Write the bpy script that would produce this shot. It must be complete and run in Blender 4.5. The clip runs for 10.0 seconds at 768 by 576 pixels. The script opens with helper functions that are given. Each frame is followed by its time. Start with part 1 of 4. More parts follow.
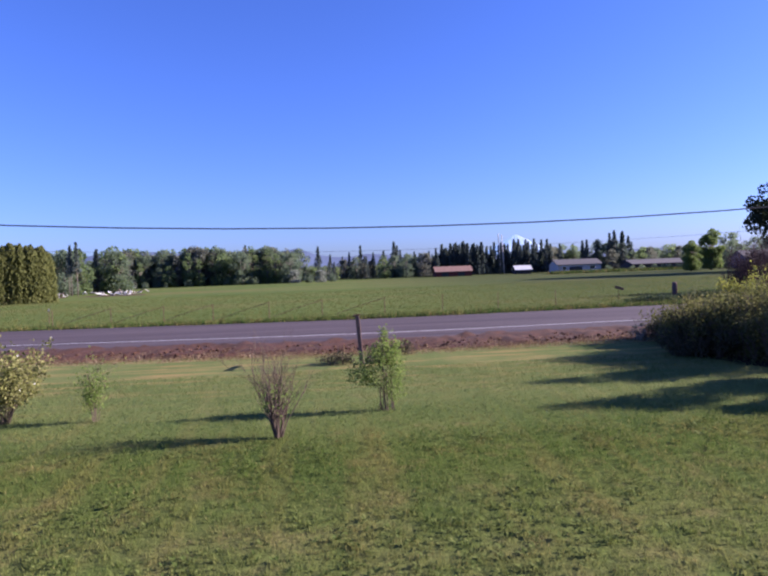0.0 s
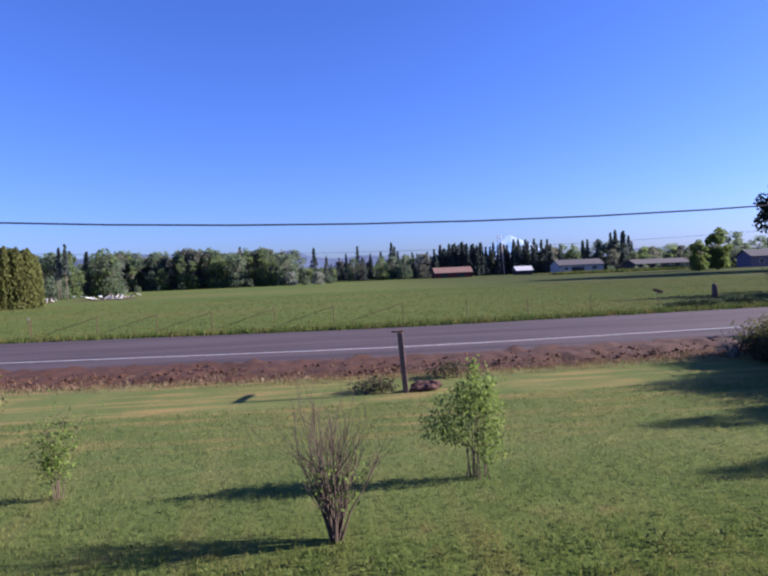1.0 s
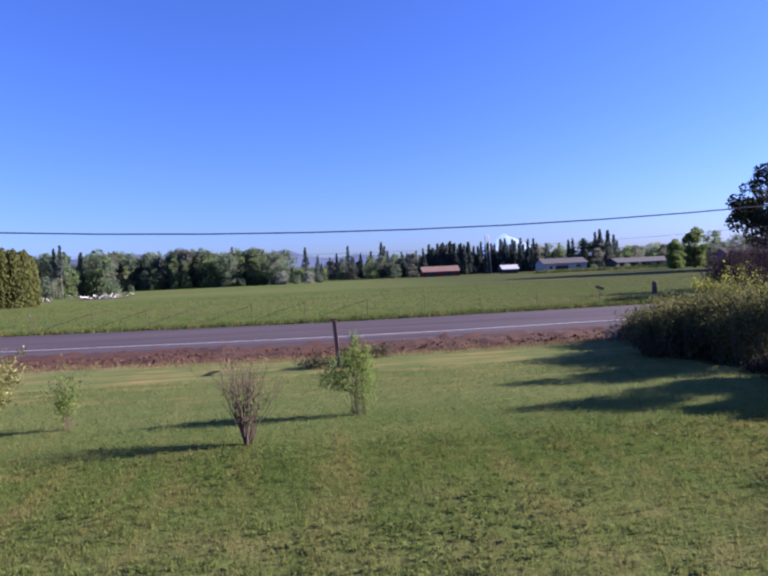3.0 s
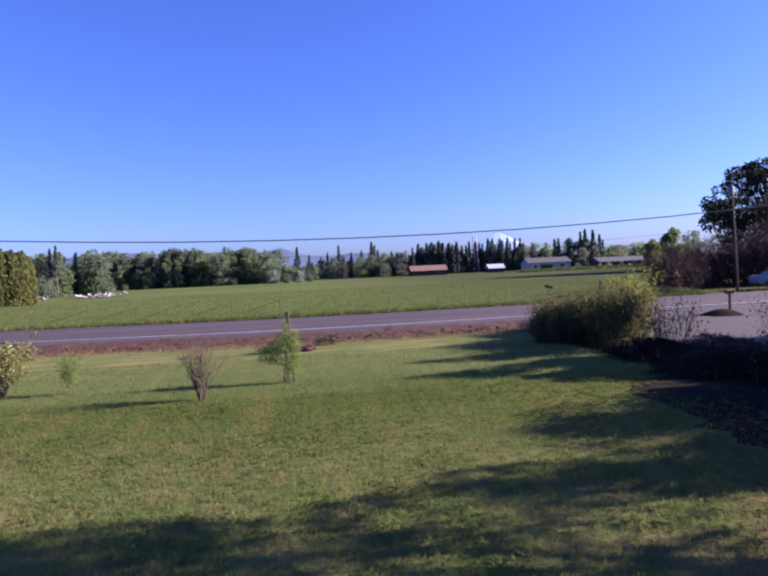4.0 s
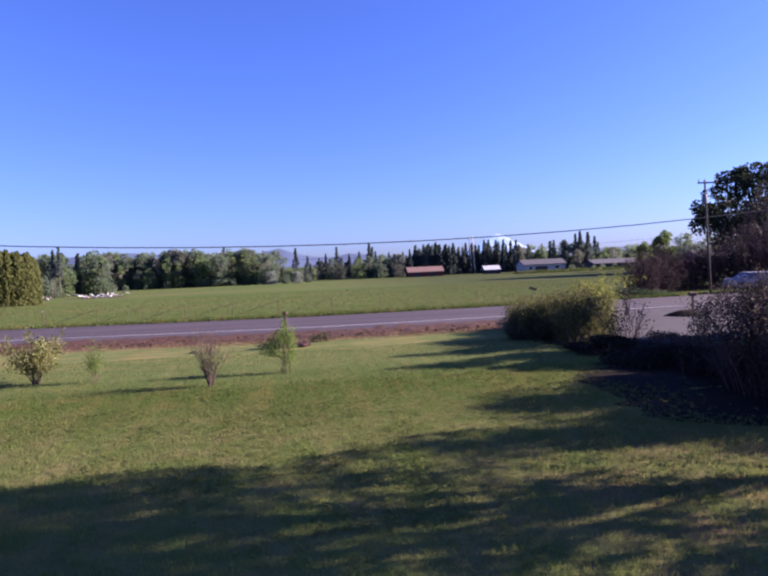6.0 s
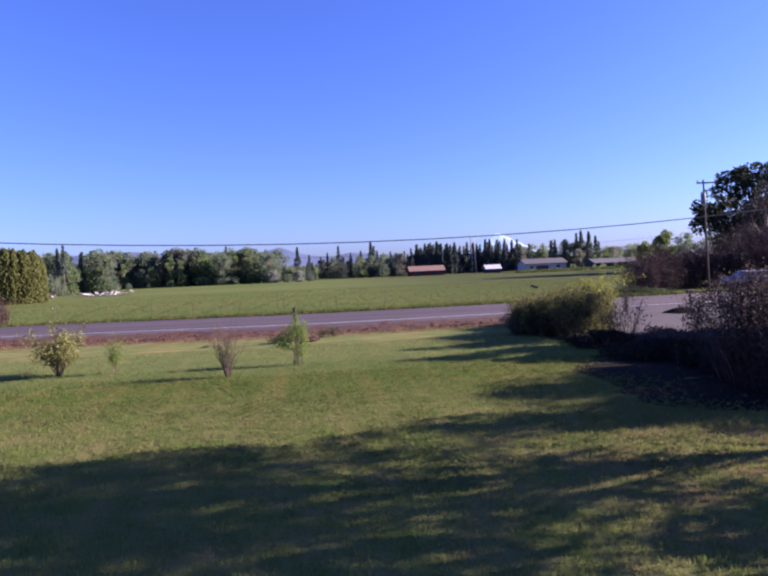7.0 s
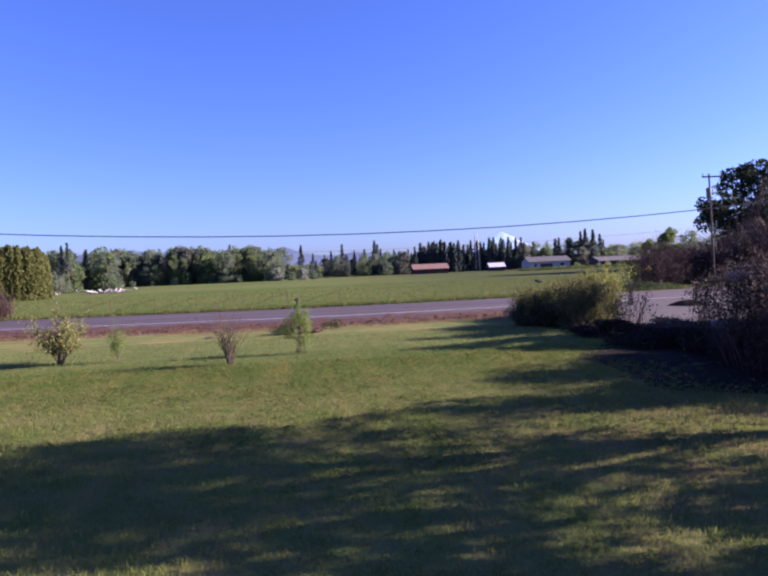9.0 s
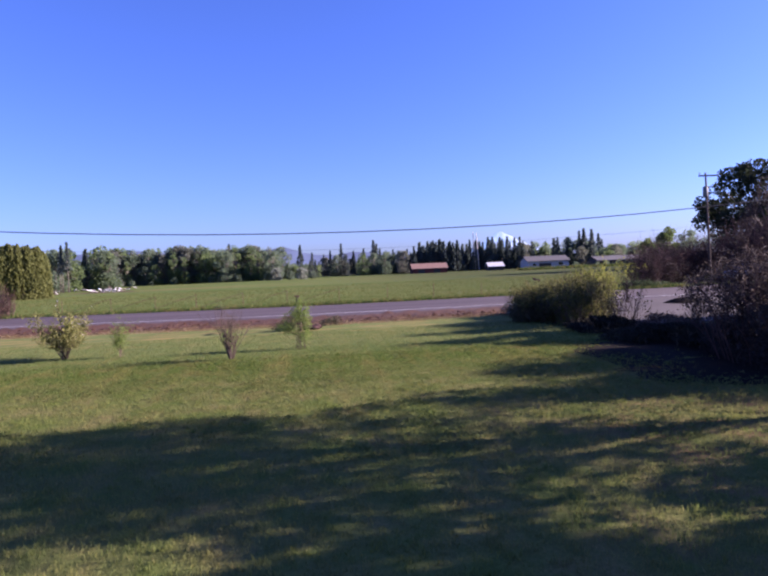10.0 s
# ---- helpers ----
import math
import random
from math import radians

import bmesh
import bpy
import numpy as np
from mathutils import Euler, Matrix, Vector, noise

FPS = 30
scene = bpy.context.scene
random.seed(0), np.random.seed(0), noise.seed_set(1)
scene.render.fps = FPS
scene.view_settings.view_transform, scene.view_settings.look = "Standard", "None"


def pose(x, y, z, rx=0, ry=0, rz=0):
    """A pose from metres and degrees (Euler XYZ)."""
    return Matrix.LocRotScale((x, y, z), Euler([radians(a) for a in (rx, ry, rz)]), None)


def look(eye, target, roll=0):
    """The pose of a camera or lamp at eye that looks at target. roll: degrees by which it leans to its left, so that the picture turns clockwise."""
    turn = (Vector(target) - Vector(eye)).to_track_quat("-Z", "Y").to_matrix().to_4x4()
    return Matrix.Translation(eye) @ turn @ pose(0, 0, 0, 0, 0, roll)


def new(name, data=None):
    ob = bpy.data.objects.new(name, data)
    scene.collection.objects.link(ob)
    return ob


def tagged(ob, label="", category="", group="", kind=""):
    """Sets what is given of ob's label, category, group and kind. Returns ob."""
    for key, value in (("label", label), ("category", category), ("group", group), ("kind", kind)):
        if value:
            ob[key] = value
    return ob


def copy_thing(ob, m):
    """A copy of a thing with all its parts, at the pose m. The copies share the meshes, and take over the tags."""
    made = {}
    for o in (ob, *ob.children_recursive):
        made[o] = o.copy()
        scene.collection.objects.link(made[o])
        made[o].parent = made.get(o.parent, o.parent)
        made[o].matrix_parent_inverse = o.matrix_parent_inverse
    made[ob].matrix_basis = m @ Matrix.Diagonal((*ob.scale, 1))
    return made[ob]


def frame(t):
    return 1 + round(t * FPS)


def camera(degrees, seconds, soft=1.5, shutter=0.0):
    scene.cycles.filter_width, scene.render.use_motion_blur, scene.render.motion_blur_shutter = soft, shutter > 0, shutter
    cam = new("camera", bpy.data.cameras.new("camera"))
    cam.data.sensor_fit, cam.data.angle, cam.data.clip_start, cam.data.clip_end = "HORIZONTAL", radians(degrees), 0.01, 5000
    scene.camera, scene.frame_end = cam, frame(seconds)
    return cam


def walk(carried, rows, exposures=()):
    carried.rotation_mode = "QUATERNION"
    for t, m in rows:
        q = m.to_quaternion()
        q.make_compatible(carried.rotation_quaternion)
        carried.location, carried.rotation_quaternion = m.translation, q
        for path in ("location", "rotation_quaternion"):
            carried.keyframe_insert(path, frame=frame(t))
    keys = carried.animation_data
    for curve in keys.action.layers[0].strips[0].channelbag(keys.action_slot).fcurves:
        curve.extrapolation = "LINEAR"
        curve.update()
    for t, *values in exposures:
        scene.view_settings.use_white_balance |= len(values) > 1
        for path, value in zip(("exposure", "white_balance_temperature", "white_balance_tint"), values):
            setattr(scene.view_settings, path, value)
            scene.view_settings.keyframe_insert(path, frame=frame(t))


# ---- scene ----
cam = camera(63.5, 10.0, soft=2.4)
EXPO, KELVIN = 1.8, 5500
PATH = [
    (0, (-2.072, 5.171, 3.221), (-1.903, 7.162, 3.142), -2.1),
    (0.5, (-3.253, 7.75, 3.265), (-3.069, 9.74, 3.187), -2.3),
    (1, (-3.188, 9.493, 3.334), (-2.999, 11.482, 3.258), -2.4),
    (1.5, (-3.108, 9.748, 3.316), (-2.918, 11.737, 3.238), -2.4),
    (2, (-3.01, 8.516, 3.278), (-2.81, 10.505, 3.2), -2.5),
    (2.5, (-2.723, 6.728, 3.241), (-2.518, 8.716, 3.161), -2.6),
    (3, (-1.662, 4.937, 3.342), (-1.457, 6.925, 3.262), -2.6),
    (3.2, (-1.084, 3.95, 3.334), (-0.879, 5.938, 3.251), -2.5),
    (4.3, (0.176, -1.06, 3.567), (0.4, 0.925, 3.482), -2.6),
    (4.5, (0.301, -1.563, 3.631), (0.526, 0.423, 3.547), -2.5),
    (5, (0.428, -2.071, 3.649), (0.653, -0.085, 3.567), -2.5),
    (5.5, (0.352, -2.276, 3.639), (0.576, -0.29, 3.557), -2.5),
    (7, (-0.208, -3.701, 3.546), (0.013, -1.715, 3.461), -2.4),
    (7.5, (-0.283, -3.565, 3.458), (-0.068, -1.579, 3.373), -2.4),
    (8, (-0.244, -3.403, 3.267), (-0.032, -1.416, 3.18), -2.4),
    (8.5, (-0.227, -3.41, 3.168), (-0.016, -1.423, 3.082), -2.4),
    (9, (-0.193, -3.556, 3.144), (0.016, -1.569, 3.057), -2.4),
    (9.5, (-0.205, -3.891, 3.16), (0.006, -1.904, 3.074), -2.4),
    (10, (-0.224, -3.903, 3.031), (-0.012, -1.916, 2.943), -2.4),
]
walk(cam, [(t, look(eye, target, roll)) for t, eye, target, roll in PATH], exposures=[(0, EXPO - 0.03, KELVIN + 200, 26), (1, EXPO - 0.12, KELVIN + 160, 20), (3, EXPO - 0.02, KELVIN + 130, 24), (4.5, EXPO + 0.02, KELVIN + 270, 30), (7, EXPO + 0.1, KELVIN + 350, 32), (10, EXPO + 0.1, KELVIN + 350, 33)])

# ---- light: low morning sun from the side, clear sky ----
SUN_EL, SUN_AZ = radians(20.8), radians(90.0)      # azimuth from +y towards +x
world = bpy.data.worlds.new("sky")
scene.world = world
world.use_nodes = True
wn, wl = world.node_tree.nodes, world.node_tree.links
sky = wn.new("ShaderNodeTexSky")
sky.sky_type, sky.sun_disc = "NISHITA", False
sky.sun_elevation, sky.sun_rotation = SUN_EL, SUN_AZ
sky.altitude, sky.air_density, sky.dust_density, sky.ozone_density = 60, 1.0, 0.6, 3.0
tint = wn.new("ShaderNodeMix")
tint.data_type, tint.blend_type = "RGBA", "MULTIPLY"
tint.inputs[0].default_value, tint.inputs[7].default_value = 1.0, (0.785, 0.97, 1.75, 1)
wl.new(sky.outputs[0], tint.inputs[6])
wl.new(tint.outputs[2], wn["Background"].inputs[0])
wn["Background"].inputs[1].default_value = 0.037
lamp = bpy.data.lights.new("sun", "SUN")
lamp.energy, lamp.angle, lamp.color = 5.0, radians(0.55), (1.0, 0.87, 0.70)
sun = new("sun", lamp)
sun_dir = Vector((math.sin(SUN_AZ) * math.cos(SUN_EL), math.cos(SUN_AZ) * math.cos(SUN_EL), math.sin(SUN_EL)))
sun.matrix_world = look(sun_dir * 60, (0, 0, 0))


# ---- materials ----
class Nodes:
    """A material with small shorthands for its nodes."""

    def __init__(self, name, rough=0.8, metal=0.0, spec=0.3):
        self.mat = bpy.data.materials.new(name)
        self.mat.use_nodes = True
        self.t = self.mat.node_tree
        self.bsdf = self.t.nodes["Principled BSDF"]
        self.bsdf.inputs["Roughness"].default_value = rough
        self.bsdf.inputs["Metallic"].default_value = metal
        self.bsdf.inputs["Specular IOR Level"].default_value = spec

    def put(self, value, socket):
        if hasattr(value, "is_linked"):
            self.t.links.new(value, socket)
        else:
            socket.default_value = value

    def coords(self, scale=(1, 1, 1), kind="Object"):
        c = self.t.nodes.new("ShaderNodeTexCoord").outputs[kind]
        m = self.t.nodes.new("ShaderNodeMapping")
        self.t.links.new(c, m.inputs[0])
        m.inputs["Scale"].default_value = scale
        return m.outputs[0]

    def noise(self, scale, detail=4, rough=0.55, vec=None, out=0):
        n = self.t.nodes.new("ShaderNodeTexNoise")
        n.inputs["Scale"].default_value, n.inputs["Detail"].default_value, n.inputs["Roughness"].default_value = scale, detail, rough
        self.t.links.new(vec if vec is not None else self.coords(), n.inputs["Vector"])
        return n.outputs[out]

    def ramp(self, fac, stops):
        r = self.t.nodes.new("ShaderNodeValToRGB")
        e = r.color_ramp.elements
        while len(e) < len(stops):
            e.new(0.5)
        for el, (p, c) in zip(e, stops):
            el.position, el.color = p, c
        self.put(fac, r.inputs[0])
        return r.outputs[0]

    def mix(self, fac, a, b, mode="MIX"):
        m = self.t.nodes.new("ShaderNodeMix")
        m.data_type, m.blend_type = "RGBA", mode
        self.put(fac, m.inputs[0]), self.put(a, m.inputs[6]), self.put(b, m.inputs[7])
        return m.outputs[2]

    def zone(self, value, start, end, most):
        """Rises from nought at start to its most at end."""
        r = self.t.nodes.new("ShaderNodeMapRange")
        r.inputs[1].default_value, r.inputs[2].default_value, r.inputs[4].default_value = start, end, most
        self.put(value, r.inputs[0])
        return r.outputs[0]

    def island(self):
        return self.t.nodes.new("ShaderNodeNewGeometry").outputs["Random Per Island"]

    def chance(self):
        return self.t.nodes.new("ShaderNodeObjectInfo").outputs["Random"]

    def bump(self, height, strength=0.4, dist=0.02):
        b = self.t.nodes.new("ShaderNodeBump")
        b.inputs["Strength"].default_value, b.inputs["Distance"].default_value = strength, dist
        self.t.links.new(height, b.inputs["Height"])
        self.t.links.new(b.outputs[0], self.bsdf.inputs["Normal"])

    def color(self, c):
        self.put(c, self.bsdf.inputs["Base Color"])
        return self

    def thin(self, c, share=0.35):
        """Lets part of the light through, as leaves and blades do."""
        self.color(c)
        tr = self.t.nodes.new("ShaderNodeBsdfTranslucent")
        mx = self.t.nodes.new("ShaderNodeMixShader")
        self.put(c, tr.inputs[0])
        mx.inputs[0].default_value = share
        self.t.links.new(self.bsdf.outputs[0], mx.inputs[1])
        self.t.links.new(tr.outputs[0], mx.inputs[2])
        self.t.links.new(mx.outputs[0], self.t.nodes["Material Output"].inputs[0])
        return self


def leaf_material(name, dark, mid, light, share=0.35):
    n = Nodes(name, 0.75, spec=0.12)
    c = n.ramp(n.island(), [(0.0, dark), (0.55, mid), (1.0, light)])
    c = n.mix(0.35, c, n.ramp(n.noise(0.6, 2), [(0.35, dark), (0.65, light)]))
    return n.thin(c, share).mat


def bark_material(name, a, b, scale=9):
    n = Nodes(name, 0.9, spec=0.15)
    h = n.noise(scale, 6, 0.65, n.coords((3, 3, 0.6)))
    n.color(n.ramp(h, [(0.3, a), (0.7, b)]))
    n.bump(h, 0.6, 0.02)
    return n.mat


def plain_material(name, a, b, rough=0.7, scale=3.0, metal=0.0, bump=0.15, stretch=(1, 1, 1)):
    n = Nodes(name, rough, metal)
    h = n.noise(scale, 5, 0.6, n.coords(stretch))
    n.color(n.mix(0.35, n.ramp(h, [(0.3, a), (0.7, b)]), n.ramp(n.noise(scale * 9, 3), [(0.3, a), (0.7, b)])))
    n.bump(h, bump, 0.01)
    return n.mat


def lawn_material():
    n = Nodes("mown_lawn", 1.0, spec=0.02)
    big = n.noise(0.22, 4, 0.6)
    patch = n.noise(0.9, 5, 0.65)
    fine = n.noise(28, 4, 0.7)
    c = n.ramp(big, [(0.32, (0.062, 0.095, 0.021, 1)), (0.68, (0.103, 0.129, 0.030, 1))])
    c = n.mix(n.ramp(patch, [(0.56, (0, 0, 0, 1)), (0.74, (0.7, 0.7, 0.7, 1))]), c, (0.185, 0.140, 0.054, 1))
    mow = n.noise(1.0, 3, 0.5, n.coords((1.680, 0.112, 1)))
    c = n.mix(n.ramp(mow, [(0.52, (0, 0, 0, 1)), (0.68, (0.45, 0.45, 0.45, 1))]), c, (0.157, 0.137, 0.045, 1))
    sep = n.t.nodes.new("ShaderNodeSeparateXYZ")
    n.t.links.new(n.coords(), sep.inputs[0])
    dry = n.zone(sep.outputs[1], 15.0, 11.0, 0.5)
    c = n.mix(dry, c, n.ramp(patch, [(0.38, (0.125, 0.150, 0.044, 1)), (0.62, (0.205, 0.172, 0.075, 1))]))
    pale = n.zone(sep.outputs[1], 15.5, 20.0, 0.42)
    c = n.mix(pale, c, n.ramp(big, [(0.3, (0.150, 0.196, 0.072, 1)), (0.7, (0.213, 0.230, 0.098, 1))]))
    swath = n.ramp(n.noise(1.0, 6, 0.62, n.coords((0.336, 2.128, 1))), [(0.47, (0, 0, 0, 1)), (0.66, (0.9, 0.9, 0.9, 1))])
    c = n.mix(n.mix(1.0, n.zone(sep.outputs[1], 19.0, 25.0, 1.0), swath, "MULTIPLY"), c, (0.280, 0.207, 0.084, 1))
    # bare, earthy turf beside the hedge
    bare = n.mix(1.0, n.zone(sep.outputs[0], 1.5, 6.0, 1.0), n.zone(sep.outputs[1], 11.0, 6.0, 1.0), "MULTIPLY")
    bare = n.mix(1.0, bare, n.ramp(n.noise(0.7, 5, 0.7), [(0.45, (0, 0, 0, 1)), (0.6, (0.8, 0.8, 0.8, 1))]), "MULTIPLY")
    c = n.mix(bare, c, (0.168, 0.103, 0.058, 1))
    c = n.mix(0.5, c, n.ramp(fine, [(0.3, (0.3, 0.3, 0.3, 1)), (0.7, (1.2, 1.2, 1.2, 1))]), "MULTIPLY")
    n.color(c)
    n.bump(n.noise(9, 5, 0.7), 0.7, 0.06)
    return n.mat


def field_material():
    n = Nodes("pasture_grass", 1.0, spec=0.03)
    big = n.noise(0.035, 4, 0.6, n.coords((0.5, 1.5, 1)))
    fine = n.noise(4, 5, 0.7, n.coords((0.6, 1.6, 1)))
    c = n.ramp(big, [(0.3, (0.07, 0.106, 0.028, 1)), (0.5, (0.097, 0.124, 0.035, 1)), (0.72, (0.14, 0.115, 0.048, 1))])
    sep = n.t.nodes.new("ShaderNodeSeparateXYZ")
    n.t.links.new(n.coords(), sep.inputs[0])
    c = n.mix(n.zone(sep.outputs[0], 0.0, 36.0, 0.85), c, n.ramp(n.noise(0.09, 5, 0.65, n.coords((0.6, 1.4, 1))), [(0.35, (0.038, 0.058, 0.020, 1)), (0.65, (0.074, 0.076, 0.029, 1))]))
    c = n.mix(0.5, c, n.ramp(fine, [(0.3, (0.75, 0.75, 0.75, 1)), (0.7, (1.15, 1.15, 1.15, 1))]), "MULTIPLY")
    n.color(c)
    n.bump(fine, 0.7, 0.1)
    return n.mat


def blade_material(name, stops, share=0.3, zone=False):
    n = Nodes(name, 0.9, spec=0.04)
    c = n.ramp(n.island(), stops)
    c = n.mix(n.ramp(n.noise(0.8, 5, 0.65), [(0.5, (0, 0, 0, 1)), (0.7, (0.75, 0.75, 0.75, 1))]), c, (0.213, 0.162, 0.062, 1))
    if zone:
        mow = n.noise(1.0, 3, 0.5, n.coords((1.680, 0.112, 1)))
        c = n.mix(n.ramp(mow, [(0.52, (0, 0, 0, 1)), (0.68, (0.45, 0.45, 0.45, 1))]), c, (0.207, 0.179, 0.056, 1))
        sep = n.t.nodes.new("ShaderNodeSeparateXYZ")
        n.t.links.new(n.coords(), sep.inputs[0])
        c = n.mix(n.zone(sep.outputs[1], 15.0, 11.0, 0.48), c, n.ramp(n.noise(0.9, 5, 0.65), [(0.38, (0.157, 0.187, 0.052, 1)), (0.62, (0.236, 0.205, 0.088, 1))]))
        c = n.mix(n.zone(sep.outputs[1], 16.0, 20.0, 0.48), c, (0.172, 0.204, 0.078, 1))
    return n.thin(c, share).mat


def asphalt_material():
    n = Nodes("old_asphalt", 0.85, spec=0.25)
    grit = n.noise(60, 3, 0.7)
    wear = n.noise(0.5, 4, 0.6, n.coords((0.12, 1.4, 1)))
    wear = n.mix(0.5, wear, n.noise(0.35, 4, 0.6, n.coords((0.05, 2.6, 1))))
    c = n.ramp(wear, [(0.38, (0.042, 0.03, 0.033, 1)), (0.62, (0.09, 0.068, 0.069, 1))])
    c = n.mix(0.5, c, n.ramp(grit, [(0.3, (0.55, 0.55, 0.55, 1)), (0.7, (1.3, 1.3, 1.3, 1))]), "MULTIPLY")
    n.color(c)
    n.bump(grit, 0.4, 0.01)
    return n.mat


M_LAWN, M_FIELD, M_ASPHALT = lawn_material(), field_material(), asphalt_material()
M_LINE = plain_material("worn_road_paint", (0.38, 0.38, 0.38, 1), (0.66, 0.66, 0.65, 1), 0.7, 6)
M_DIRT = plain_material("red_brown_dirt", (0.016, 0.007, 0.005, 1), (0.098, 0.039, 0.020, 1), 0.95, 2.2, bump=1.0)
# mulch of the mound; its near-black also paints the shade under the hedge
M_MULCH_SHADE = plain_material("dark_mulch_and_shade", (0.010, 0.008, 0.007, 1), (0.024, 0.019, 0.015, 1), 0.95, 6, bump=0.9)
M_MULCH_SHADE.node_tree.nodes["Principled BSDF"].inputs["Specular IOR Level"].default_value = 0.03
M_CLOD = leaf_material("clods", (0.02, 0.009, 0.006, 1), (0.06, 0.025, 0.015, 1), (0.115, 0.06, 0.035, 1), 0.0)
M_GRAVEL = plain_material("grey_gravel", (0.034, 0.026, 0.027, 1), (0.068, 0.054, 0.054, 1), 0.95, 2.0, bump=0.7)
M_BLADE = blade_material("lawn_blades", [(0.0, (0.052, 0.082, 0.018, 1)), (0.5, (0.082, 0.122, 0.025, 1)), (0.9, (0.125, 0.155, 0.039, 1)), (1.0, (0.24, 0.20, 0.08, 1))], 0.45, True)
M_PASTURE = blade_material("pasture_blades", [(0.0, (0.066, 0.098, 0.025, 1)), (0.7, (0.092, 0.12, 0.034, 1)), (1.0, (0.135, 0.13, 0.046, 1))], 0.4)
M_DRY = blade_material("dry_stalks", [(0.0, (0.10, 0.05, 0.03, 1)), (0.6, (0.20, 0.13, 0.08, 1)), (1.0, (0.36, 0.29, 0.18, 1))])
M_STRAW = blade_material("pale_straw", [(0.0, (0.12, 0.085, 0.045, 1)), (0.6, (0.22, 0.165, 0.09, 1)), (1.0, (0.36, 0.29, 0.18, 1))])
M_WEED = blade_material("verge_weeds", [(0.0, (0.03, 0.06, 0.015, 1)), (0.7, (0.08, 0.12, 0.03, 1)), (1.0, (0.20, 0.16, 0.07, 1))])
M_WEEDLEAF = leaf_material("weed_leaf", (0.05, 0.08, 0.017, 1), (0.105, 0.14, 0.032, 1), (0.19, 0.21, 0.062, 1), 0.35)
M_BARK = bark_material("grey_bark", (0.09, 0.075, 0.06, 1), (0.22, 0.19, 0.16, 1))
M_TWIG = bark_material("bare_twigs", (0.045, 0.034, 0.025, 1), (0.16, 0.125, 0.088, 1), 30)
M_STEM = bark_material("brown_stems", (0.04, 0.029, 0.025, 1), (0.15, 0.11, 0.085, 1), 30)
M_DARKTWIG = bark_material("dark_twigs", (0.022, 0.014, 0.013, 1), (0.06, 0.04, 0.036, 1), 20)
M_REDTWIG = bark_material("red_brown_twigs", (0.05, 0.026, 0.024, 1), (0.12, 0.07, 0.06, 1), 20)
M_POLE = bark_material("weathered_pole", (0.045, 0.034, 0.03, 1), (0.105, 0.083, 0.072, 1), 12)
M_PALEPOLE = bark_material("pale_pole", (0.42, 0.38, 0.36, 1), (0.58, 0.54, 0.52, 1), 12)
M_POST = bark_material("dark_post_wood", (0.08, 0.05, 0.043, 1), (0.19, 0.125, 0.105, 1), 14)
# M_BROAD and M_BRIGHT are paled to paint distance haze on the far woods
M_BROAD = leaf_material("broadleaf", (0.10, 0.14, 0.098, 1), (0.145, 0.19, 0.12, 1), (0.18, 0.222, 0.13, 1), 0.65)
M_NEARLEAF = leaf_material("dark_tree_leaf", (0.04, 0.06, 0.03, 1), (0.06, 0.085, 0.04, 1), (0.085, 0.11, 0.05, 1), 0.35)
M_BRIGHT = leaf_material("spring_leaf", (0.10, 0.15, 0.07, 1), (0.16, 0.215, 0.088, 1), (0.205, 0.255, 0.105, 1), 0.65)
M_SPRING = leaf_material("young_leaf", (0.085, 0.125, 0.04, 1), (0.14, 0.195, 0.055, 1), (0.20, 0.25, 0.08, 1), 0.5)
# M_DULL and M_FIR: haze painted in as a paler, bluer leaf colour
M_DULL = leaf_material("hazy_budding_leaf", (0.12, 0.13, 0.108, 1), (0.16, 0.172, 0.13, 1), (0.195, 0.2, 0.148, 1), 0.65)
M_FIR = leaf_material("hazy_fir_needles", (0.068, 0.09, 0.094, 1), (0.10, 0.128, 0.115, 1), (0.13, 0.155, 0.125, 1), 0.55)
M_CEDAR = leaf_material("cedar_sprays", (0.115, 0.128, 0.042, 1), (0.15, 0.163, 0.053, 1), (0.178, 0.186, 0.062, 1), 0.62)
M_OAK = leaf_material("oak_leaf", (0.012, 0.018, 0.012, 1), (0.026, 0.036, 0.02, 1), (0.05, 0.06, 0.03, 1))
M_LILAC = leaf_material("shrub_leaf", (0.09, 0.14, 0.03, 1), (0.165, 0.235, 0.052, 1), (0.25, 0.32, 0.085, 1), 0.6)
M_SHRUBDARK = leaf_material("mature_shrub_leaf", (0.10, 0.15, 0.04, 1), (0.175, 0.235, 0.062, 1), (0.25, 0.31, 0.095, 1), 0.6)
M_YELLOW = leaf_material("yellow_green_leaf", (0.07, 0.08, 0.02, 1), (0.16, 0.165, 0.045, 1), (0.29, 0.275, 0.11, 1))
M_OLIVE = leaf_material("olive_leaf", (0.05, 0.06, 0.02, 1), (0.11, 0.118, 0.038, 1), (0.21, 0.195, 0.07, 1), 0.45)
M_GOLD = leaf_material("golden_leaf", (0.12, 0.14, 0.022, 1), (0.24, 0.25, 0.04, 1), (0.34, 0.33, 0.08, 1), 0.5)
M_SHOOT = leaf_material("yellow_green_shoots", (0.09, 0.105, 0.022, 1), (0.175, 0.19, 0.042, 1), (0.27, 0.27, 0.08, 1), 0.5)
M_HEDGE = leaf_material("hedge_leaf", (0.038, 0.039, 0.026, 1), (0.072, 0.071, 0.04, 1), (0.135, 0.118, 0.065, 1), 0.42)
